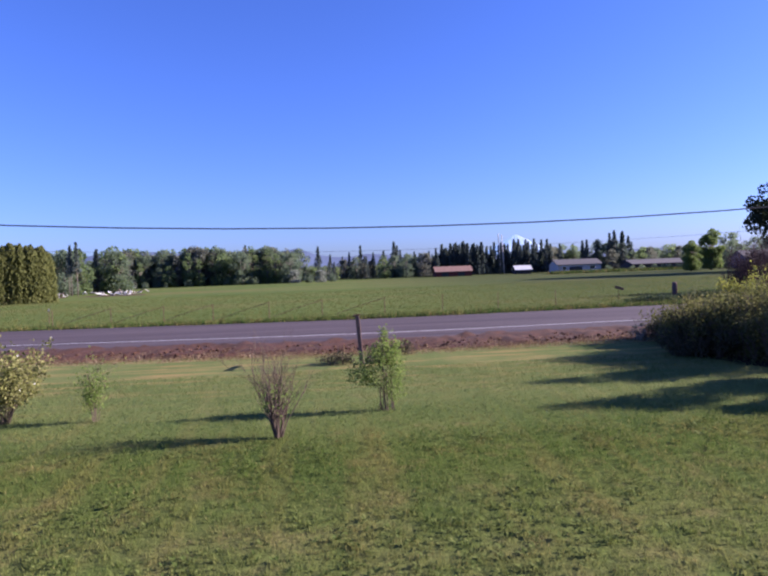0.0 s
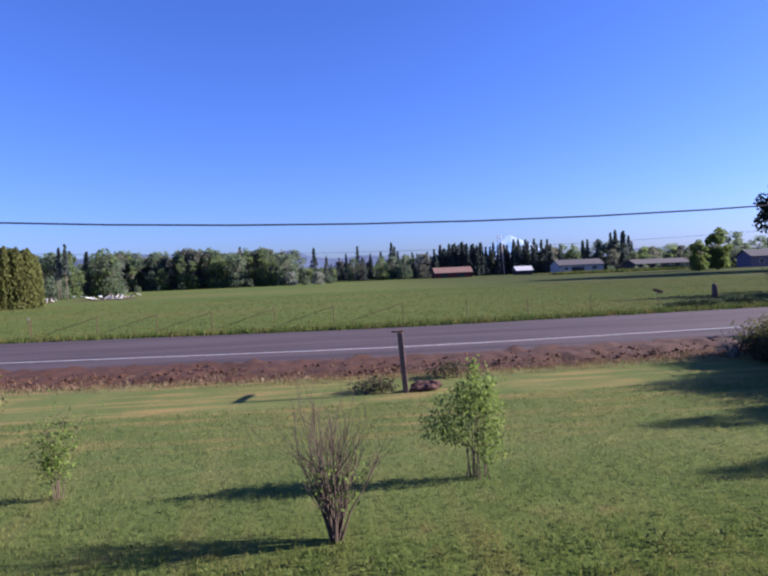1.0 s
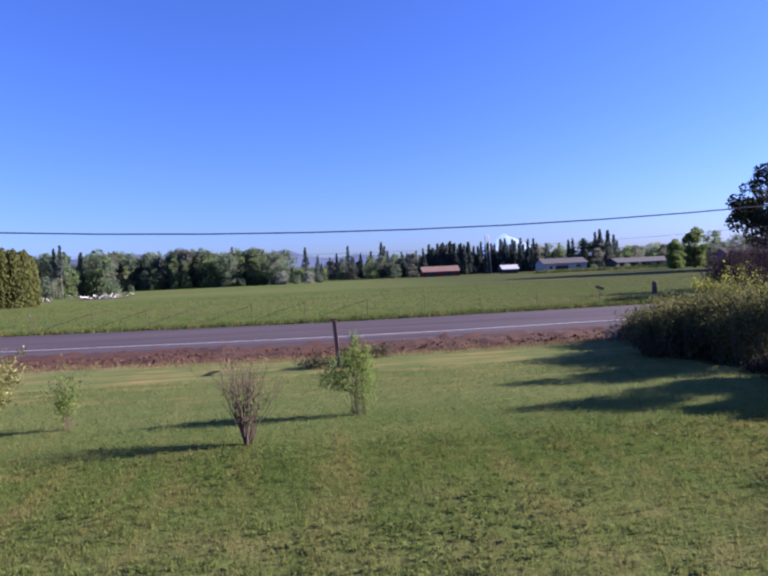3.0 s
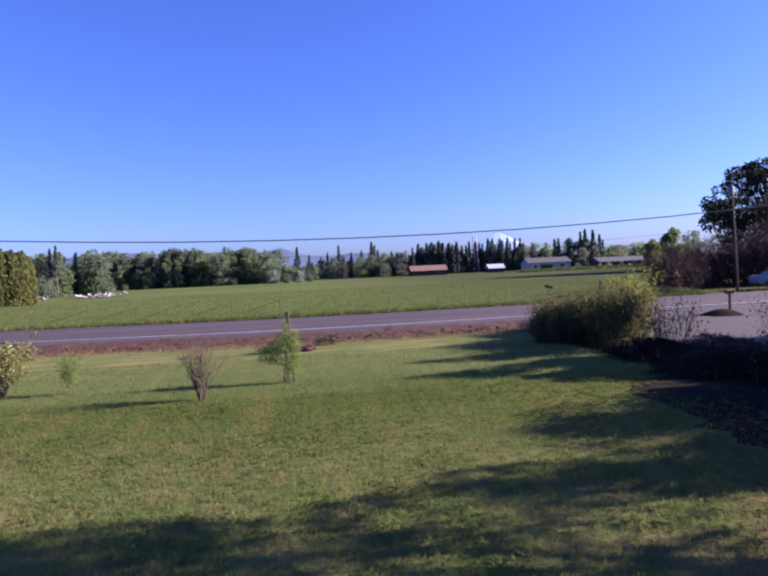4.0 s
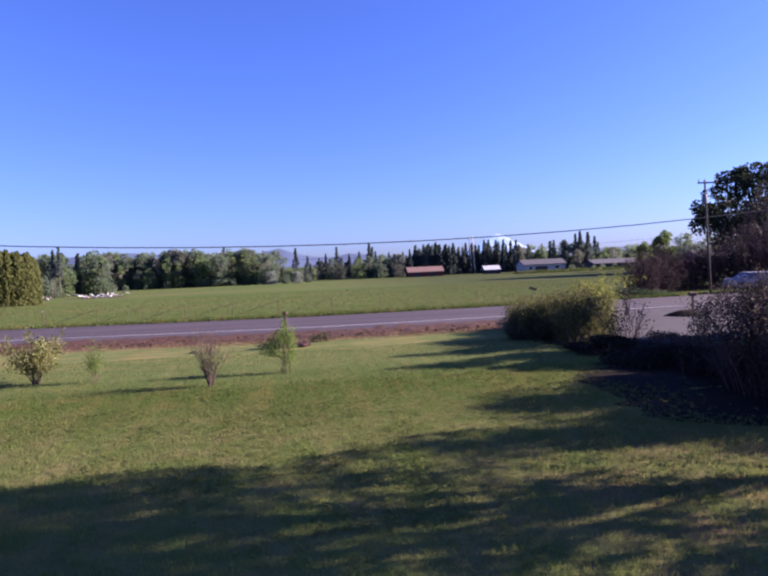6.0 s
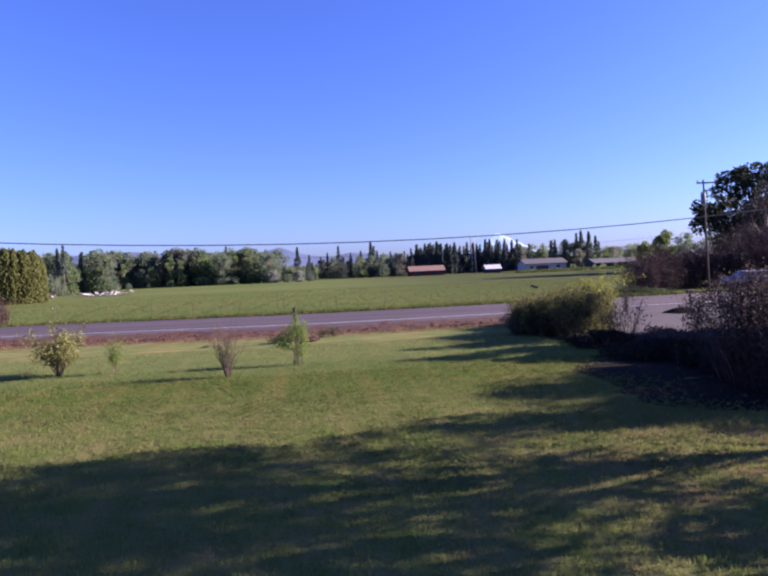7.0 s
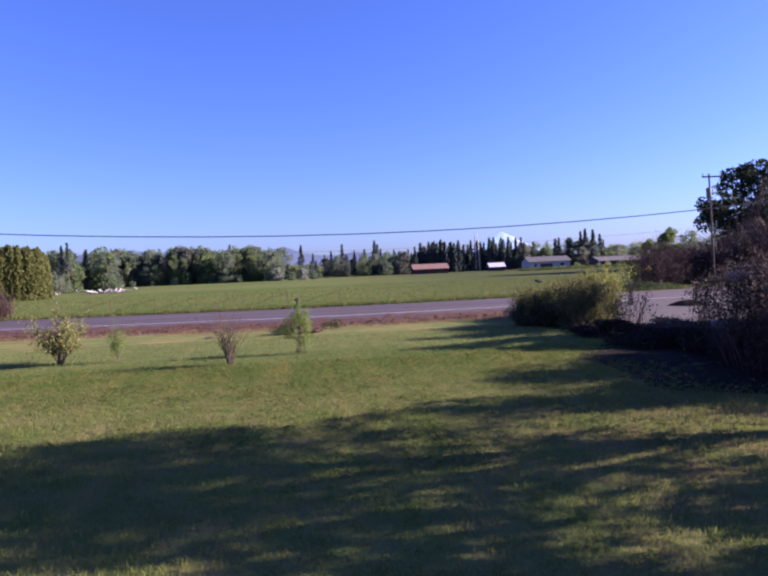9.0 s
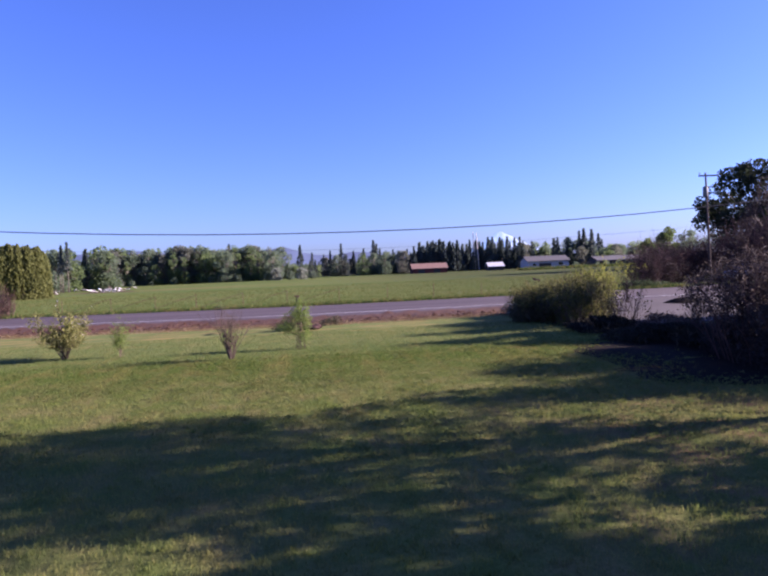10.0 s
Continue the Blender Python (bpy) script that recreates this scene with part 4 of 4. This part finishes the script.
thicket("low_shrub", 72, 0.3, 28.0, 0.7, 0.5, 0.6, 500, 0.07, "low dry shrub beside the dirt bank", M_HEDGE, stems=10)

thicket("pale_shrub", 76, 10.0, 28.7, 0.5, 0.4, 0.7, 700, 0.06, "small pale flowering plant beside the dirt bank", M_PALELEAF, stems=10, skirt=4)


def log():
    """A split, half-rotten log with a knotty outline."""
    ob = thing("log", -0.6, 26.2, ground_z(0, 26.2), "short rotten red-brown log lying on the grass", "log")
    rng, g = np.random.default_rng(17), Geo()
    for k in range(3):
        y, r = -0.12 + 0.12 * k, (0.085, 0.11, 0.08)[k]
        pts = [(-0.42 + 0.1 * i + 0.06 * k, y + rng.normal() * 0.012, r * 0.9 + rng.normal() * 0.012 + (0.05 if k == 1 else 0)) for i in range(9)]
        g.tube(pts, [r * rng.uniform(0.7, 1.15) * (0.6 if i in (0, 8) else 1) for i in range(9)], 8)
    part("wood", g, M_REDTWIG, ob)


log()

# pasture fence: posts, and dark bars slanting to the ground that imitate the posts' shadows
FENCE_Y = 47.3
fence = thing("pasture_fence", 0, FENCE_Y, ground_z(0, FENCE_Y), "thin post fence along the pasture, with dark bars as post shadows", "fence")
fx = [-28.1, -24.3, -20.3, -16.6, -13.2, -10.0, -6.3, -2.75, 1.5, 5.5, 9.4, 13.5]
for i, x in enumerate(fx):
    part("post", Geo().tube([(x, 0, -0.1), (x + 0.01, 0, 1.16)], [0.026, 0.022], 6), M_RUST, fence)
    if 2 < i < 9:
        part("post_shadow_bar", Geo().tube([(x, -0.03, 1.1), (x - 1.15, -0.03, 0.79), (x - 2.3, -0.03, 0.45), (x - 3.25, -0.03, 0.13)], [0.019] * 4, 5), M_RUST, fence)
corner = thing("corner_post", 24.75, 51.7, ground_z(0, 51.7), "thick dark wooden corner post in the grass", "fence post")
part("post", Geo().tube([(0, 0, -0.1), (0, 0, 1.1), (0, 0, 1.2)], [0.2, 0.19, 0.15], 10), M_POST, corner, smooth=True)
sign = thing("slanted_marker", 18.9, 49.0, ground_z(0, 49.0), "thin stake with a small tilted dark board", "marker")
part("stake", Geo().tube([(0, 0, -0.1), (0, 0, 0.97)], [0.02, 0.02], 6), M_RUST, sign)
part("board", Geo().box((-0.35, -0.02, -0.1), (0.35, 0.02, 0.1), pose(0.05, 0, 1.02, 0, 18, 0), 0.006), M_RUST, sign)
reflector = thing("reflector_stake", -22.1, 51.0, ground_z(0, 51.0), "thin stake with a white reflector at its top", "marker")
part("stake", Geo().tube([(0, 0, -0.1), (0, 0, 1.1)], [0.025, 0.022], 6), M_RUST, reflector)
part("reflector", Geo().box((-0.05, -0.03, 0.95), (0.05, -0.005, 1.12), bevel=0.005), M_SIDING, reflector, "white reflector plate")

thicket("verge_shrub", 73, 22.0, 47.4, 3.4, 0.9, 0.6, 3200, 0.1, "low dark green growth on the far verge", M_NEARLEAF, stems=12)
thicket("verge_shrub", 74, 27.6, 46.8, 3.2, 1.0, 0.65, 3200, 0.1, "low dark green growth on the far verge", M_NEARLEAF, stems=12)

thicket("brown_shrub", 75, -24.2, 46.2, 0.9, 0.9, 2.6, 2000, 0.09, "twiggy reddish-brown shrub at the road edge", M_PURPLE, M_REDTWIG, stems=45, skirt=8)

# mailbox mound by the drive
mound = Geo()
for j in range(6):
    for i in range(16):
        a, t = 2 * math.pi * i / 16, j / 5
        mound.v.append((math.cos(a) * 1.25 * (1 - t) * (1 + 0.1 * math.sin(3 * a)), math.sin(a) * 0.8 * (1 - t), 0.02 + 0.34 * math.sin(t * math.pi / 2)))
for j in range(5):
    for i in range(16):
        mound.f.append((j * 16 + i, j * 16 + (i + 1) % 16, (j + 1) * 16 + (i + 1) % 16, (j + 1) * 16 + i))
md = tagged(part("bark_mound", mound, M_MULCH_SHADE, smooth=True), "low mound of dark bark mulch", "mound")
md.location = (21.1, 30.3, ground_z(0, 30.3))
mb = thing("roadside_mailbox", 21.75, 30.6, ground_z(0, 30.6) + 0.1, "dark mailbox on a thin wooden post", "mailbox")
part("post", Geo().box((-0.05, -0.05, -0.1), (0.05, 0.05, 1.0), bevel=0.01), M_POST, mb)
part("box", Geo().box((-0.24, -0.1, 1.0), (0.24, 0.1, 1.22), bevel=0.04), M_RUST, mb)


# ---- buildings past the pasture ----
def building(name, x, y, w, d, eave, ridge, wall, roof, label, category, turn=0.0, openings=(), over=0.4, along=True):
    """A gabled building: ridge along its length. Openings: (x, z, width, height, kind) on the front."""
    ob = thing(name, x, y, ground_z(x, y), label, category, "", turn)
    g = Geo()
    a, b = w / 2, d / 2
    g.v = [(-a, -b, -0.3), (a, -b, -0.3), (a, b, -0.3), (-a, b, -0.3), (-a, -b, eave), (a, -b, eave), (a, b, eave), (-a, b, eave), (-a, 0, ridge), (a, 0, ridge)]
    g.f = [(0, 1, 5, 4), (2, 3, 7, 6), (1, 2, 6, 9, 5), (3, 0, 4, 8, 7), (4, 5, 9, 8), (6, 7, 8, 9)]
    part("wall", g, wall, ob)
    sl = (ridge - eave) / b
    r = Geo()
    for s in (-1, 1):
        y1, z1 = s * (b + over), eave - sl * over + 0.06
        k = len(r.v)
        r.v += [(-a - over, y1, z1), (a + over, y1, z1), (a + over, 0, ridge + 0.06), (-a - over, 0, ridge + 0.06)]
        r.v += [(v[0], v[1], v[2] + 0.14) for v in r.v[k:k + 4]]
        r.f += [(k, k + 1, k + 2, k + 3), (k + 4, k + 5, k + 6, k + 7), (k, k + 1, k + 5, k + 4), (k + 1, k + 2, k + 6, k + 5), (k + 3, k, k + 4, k + 7)]
    part("roof", r, roof, ob)
    for ox, oz, ow, oh, kind in openings:
        o = part(kind, Geo().box((ox - ow / 2, -b - 0.05, oz), (ox + ow / 2, -b + 0.03, oz + oh), bevel=0.01), M_TRIM if kind == "window" else M_DARKWALL, ob)
        if kind == "window":
            part("pane", Geo().box((ox - ow / 2 + 0.08, -b - 0.07, oz + 0.08), (ox + ow / 2 - 0.08, -b - 0.052, oz + oh - 0.08)), M_GLASS, o)
    return ob


building("barn", 39.2, 214, 12.2, 6, 1.75, 3.3, M_BARNWALL, M_BARNROOF, "low red barn with a faded orange roof", "barn", openings=((-3, -0.2, 2.4, 1.7, "door"), (2.5, -0.2, 2.4, 1.7, "door")))
building("shed", 61.9, 209, 5.2, 4, 1.5, 2.7, M_DARKWALL, M_WHITEMETAL, "small dark shed with a white metal roof", "shed", openings=((0.6, -0.2, 1.6, 1.5, "door"),))
building("house", 77.0, 201, 14.2, 8, 2.6, 4.1, M_SIDING, M_SHINGLE, "pale grey single-storey house with a low roof", "house",
         openings=((-5, 0.9, 1.4, 1.1, "window"), (-1.2, -0.1, 4.2, 2.0, "door"), (4.2, 1.0, 1.8, 1.1, "window")))
building("long_building", 98.0, 191, 17.5, 7, 2.0, 3.2, M_DARKWALL, M_SHINGLE, "long low dark building with a grey roof", "outbuilding", 4, openings=((-4, -0.2, 3.0, 1.9, "door"), (3, 0.8, 1.6, 0.9, "window")))

building("cottage", 117.5, 169, 13, 6, 3.0, 4.6, M_LILACWALL, M_SHINGLE, "purple-grey cottage with a dark roof", "house", openings=((-3.5, 1.0, 1.4, 1.2, "window"), (0.5, -0.1, 1.1, 2.1, "door"), (3.6, 1.0, 1.4, 1.2, "window")))


def parked_car(x, y, turn):
    """A parked car: lofted body, cabin with glass, wheels."""
    ob = thing("car", x, y, 0.0, "parked blue-grey car behind the hedge", "car", "", turn)
    rows = [(-2.15, 0.55, 0.75), (-2.05, 0.35, 0.95), (-1.2, 0.28, 1.02), (0.9, 0.28, 1.05), (1.9, 0.3, 1.0), (2.2, 0.45, 0.8)]
    g = Geo()
    for px, lo, hi in rows:
        w = 0.86 if abs(px) < 2 else 0.74
        g.v += [(px, -w * 0.92, lo), (px, -w, (lo + hi) / 2), (px, -w * 0.9, hi), (px, w * 0.9, hi), (px, w, (lo + hi) / 2), (px, w * 0.92, lo)]
    for i in range(len(rows) - 1):
        for k in range(6):
            a, b = i * 6 + k, i * 6 + (k + 1) % 6
            g.f.append((a, b, b + 6, a + 6))
    g.f += [tuple(range(5, -1, -1)), tuple(range(len(rows) * 6 - 6, len(rows) * 6))]
    part("body", g, M_CARPAINT, ob, smooth=False)
    r = Geo()
    for z, x0, x1, w in ((1.0, -1.25, 1.75, 0.78), (1.38, -0.7, 1.4, 0.66)):
        r.v += [(x0, -w, z), (x1, -w, z), (x1, w, z), (x0, w, z)]
    r.f = [(0, 1, 5, 4), (1, 2, 6, 5), (2, 3, 7, 6), (3, 0, 4, 7)]
    part("glass", r, M_GLASS, ob)
    part("roof", Geo().box((-0.74, -0.68, 1.37), (1.44, 0.68, 1.47), bevel=0.04), M_CARPAINT, ob)
    for wx in (-1.35, 1.35):
        for s in (-1, 1):
            wh = part("wheel", Geo().tube([(wx, s * 0.72, 0.31), (wx, s * 0.74, 0.31), (wx, s * 0.88, 0.31), (wx, s * 0.9, 0.31)], [0.27, 0.31, 0.31, 0.27], 16), M_CABLE, ob)
            part("rim", Geo().tube([(wx, s * 0.895, 0.31), (wx, s * 0.915, 0.31)], [0.18, 0.16], 12), M_STEEL, wh)


parked_car(37.0, 45.8, -8)

# pile of white boards and sheets at the field's end
PR = random.Random(9)


def debris(x, y, n, spread, label):
    pile = thing("debris_pile", x, y, ground_z(x, y), label, "debris pile")
    for i in range(n):
        sx, sz = PR.uniform(0.4, 1.7), PR.uniform(0.05, 0.11)
        part("board", Geo().box((-sx / 2, -0.08, -sz / 2), (sx / 2, 0.08, sz / 2), pose(PR.gauss(0, spread), PR.uniform(-0.8, 0.8), PR.uniform(0.2, 0.8), PR.uniform(-35, 35), PR.uniform(-35, 35), PR.uniform(0, 180))), (M_TRIM, M_PALEPOLE, M_SIDING, M_POST)[i % 4], pile)
    part("soil", Geo().quads(np.array([[(-2.6 * spread, -2.5, 0.04), (2.6 * spread, -2.5, 0.04), (2.2 * spread, 2, 0.06), (-2.2 * spread, 2, 0.06)]], dtype=float)), M_DIRT, pile)


debris(-43.4, 128, 56, 2.4, "heap of pale boards and branches on bare soil")
debris(-54.2, 128.5, 16, 0.7, "small heap of pale boards beside the cedars")


# ---- distance ----
def ridge(name, x0, x1, y, top, material, label, depth=900):
    g, n = Geo(), 80
    for i in range(n + 1):
        x = x0 + (x1 - x0) * i / n
        g.v += [(x, y, -30), (x, y + depth * 0.5, top(x)), (x, y + depth, -30)]
    for i in range(n):
        a = i * 3
        g.f += [(a, a + 3, a + 4, a + 1), (a + 1, a + 4, a + 5, a + 2)]
    return tagged(part(name, g, material, smooth=True), label, "hill", kind="structure")


def far_ridge(x):
    h = 62 + 26 * noise.noise(Vector((x * 0.0021, 1.5, 0))) + 8 * noise.noise(Vector((x * 0.011, 4, 0)))
    h += -30 / (1 + math.exp(-(x - 400) / 150)) + 42 * math.exp(-((x + 215) / 75) ** 2) + 55 * math.exp(-((x + 1150) / 420) ** 2) - 30 * math.exp(-((x - 60) / 120) ** 2)
    return h


ridge("backdrop_hills", -3600, 4200, 3100, far_ridge, M_HILL, "wooded hills in the distance with blue haze painted in")


def mountain():
    g, n, rings = Geo(), 64, 20
    for j in range(rings + 1):
        t = j / rings
        for i in range(n):
            a = 2 * math.pi * i / n
            r = 300 * t * (1 + 0.18 * math.sin(5 * a + 1) * t + 0.1 * math.sin(11 * a) * t)
            g.v.append((1308 + math.cos(a) * r, 4300 + math.sin(a) * r * 0.6, 176 * (1 - t ** 1.12) + 30 * (t + 0.08) * noise.noise(Vector((math.cos(a) * 5, math.sin(a) * 5, t * 9))) - 2))
    for j in range(rings):
        for i in range(n):
            g.f.append((j * n + i, j * n + (i + 1) % n, (j + 1) * n + (i + 1) % n, (j + 1) * n + i))
    tagged(part("backdrop_mountain", g, M_SNOW, smooth=True), "snow-covered volcanic peak on the horizon", "mountain", kind="structure")


mountain()


# ---- grass ----
def scatter(name, seed, n, x0, x1, y0, y1, height, width, material, label, category, near=None, lean=0.6, clump=1.0, follow=False, blades_each=3):
    rng = np.random.default_rng(seed)
    u = rng.random(n)
    y = y0 + (y1 - y0) * (u if near is None else u ** near)
    x = rng.uniform(x0, x1, n)
    if name.startswith("lawn"):
        # little grass grows in the painted shade bed under the hedge
        keep = np.array([b < 8.6 or a < shade_bed_edge(b) + c for a, b, c in zip(x, y, rng.exponential(0.7, n))])
        x, y, n = x[keep], y[keep], int(keep.sum())
    if follow:
        y = road_y(x, y)
    z = np.array([ground_z(a, b) for a, b in zip(x, y)])
    m = blades_each
    xy = np.repeat(np.c_[x, y], m, 0) + rng.normal(size=(n * m, 2)) * width * clump
    big = np.repeat(rng.uniform(0.6, 1.4, n), m)
    t = blades(rng, xy, np.repeat(z, m), height * big, width, lean)
    return tagged(part(name, strips(len(t), t, name, True), material), label, category, kind="stuff")


scatter("lawn_grass", 81, 210000, -17, 14, -7, 25, 0.045, 0.012, M_BLADE, "short mown lawn grass", "grass", 1.5, clump=2.5)
scatter("lawn_clumps", 85, 20000, -17, 14, -7, 17, 0.055, 0.016, M_BLADE, "coarse tufts in the mown lawn", "grass", 1.5, clump=3.0, blades_each=9)


def lawn_weeds():
    """Flat rosettes of broad leaves, in drifts over the near lawn."""
    rng = np.random.default_rng(88)
    x, y = rng.uniform(-12, 9, 8000), 5.5 + 11 * rng.random(8000) ** 1.2
    keep = np.array([noise.noise(Vector((a * 0.45, b * 0.45, 5.0))) + 0.4 * noise.noise(Vector((a * 1.7, b * 1.7, 2.0))) > 0.05 for a, b in zip(x, y)])
    x, y = x[keep], y[keep]
    m = 8
    size = np.repeat(rng.uniform(0.6, 1.5, len(x)), m)
    a = rng.uniform(0, 2 * math.pi, len(x) * m)
    ln, w = 0.042 * size * rng.uniform(0.6, 1.3, len(a)), 0.02 * size
    d = np.c_[np.cos(a), np.sin(a), rng.uniform(0.15, 0.9, len(a))]
    d /= np.linalg.norm(d, axis=1)[:, None]
    side = np.c_[-np.sin(a), np.cos(a), np.zeros(len(a))] * w[:, None] / 2
    foot = np.c_[np.repeat(x, m), np.repeat(y, m), np.full(len(a), 0.012)]
    q = np.empty((len(a), 4, 3))
    q[:, 0], q[:, 2] = foot, foot + d * ln[:, None] * 1.4 - np.array((0, 0, 0.008))
    q[:, 1], q[:, 3] = foot + d * ln[:, None] * 0.8 + side, foot + d * ln[:, None] * 0.8 - side
    tagged(part("lawn_weeds", strips(len(q), q, "lawn_weeds"), M_WEEDLEAF), "broad-leaved weeds in the mown lawn", "weeds", kind="stuff")


lawn_weeds()
scatter("pasture_grass", 82, 70000, -60, 60, 46.0, 105, 0.085, 0.04, M_PASTURE, "knee-high green pasture grass", "grass", 1.6, clump=2.5)
def clods():
    """Lumps of earth and stones on the dirt bank."""
    rng, g = np.random.default_rng(7), Geo()
    ico = bmesh.new()
    bmesh.ops.create_icosphere(ico, subdivisions=1, radius=1)
    ico.verts.index_update()
    iv, fi = np.array([v.co[:] for v in ico.verts]), [[v.index for v in f.verts] for f in ico.faces]
    ico.free()
    for i in range(2600):
        x = rng.uniform(-34, 12)
        y = road_y(x, 28.7 + 3.0 * rng.random())
        s = 0.012 + 0.075 * rng.random() ** 3
        base = len(g.v)
        g.v.extend(map(tuple, iv * rng.uniform(0.6, 1.3, iv.shape) * (s, s, s * 0.7) + (x, y, ROAD_Z + 0.1 + s * 0.3)))
        g.f.extend(tuple(base + k for k in f) for f in fi)
    tagged(part("clods", g, M_CLOD), "dark clods and stones on the dirt bank", "clods", kind="stuff")


clods()
scatter("straw_fringe", 87, 7000, -40, 11, 27.6, 28.9, 0.06, 0.018, M_STRAW, "pale straw along the edge of the lawn", "grass", clump=5, follow=True)
scatter("rough_grass", 86, 2500, 62, 100, 178, 183, 0.7, 0.35, M_WEED, "dark rough grass at the end of the pasture", "grass", clump=2)
scatter("dry_grass", 83, 9000, -40, 12, 28.2, 30.6, 0.13, 0.025, M_DRY, "dry brown stalks on the dirt bank", "grass", clump=2, follow=True)
scatter("verge_grass", 84, 9000, -50, 30, 43.0, 44.4, 0.26, 0.05, M_WEED, "dark weeds along the far road edge", "grass", clump=2.5, follow=True)
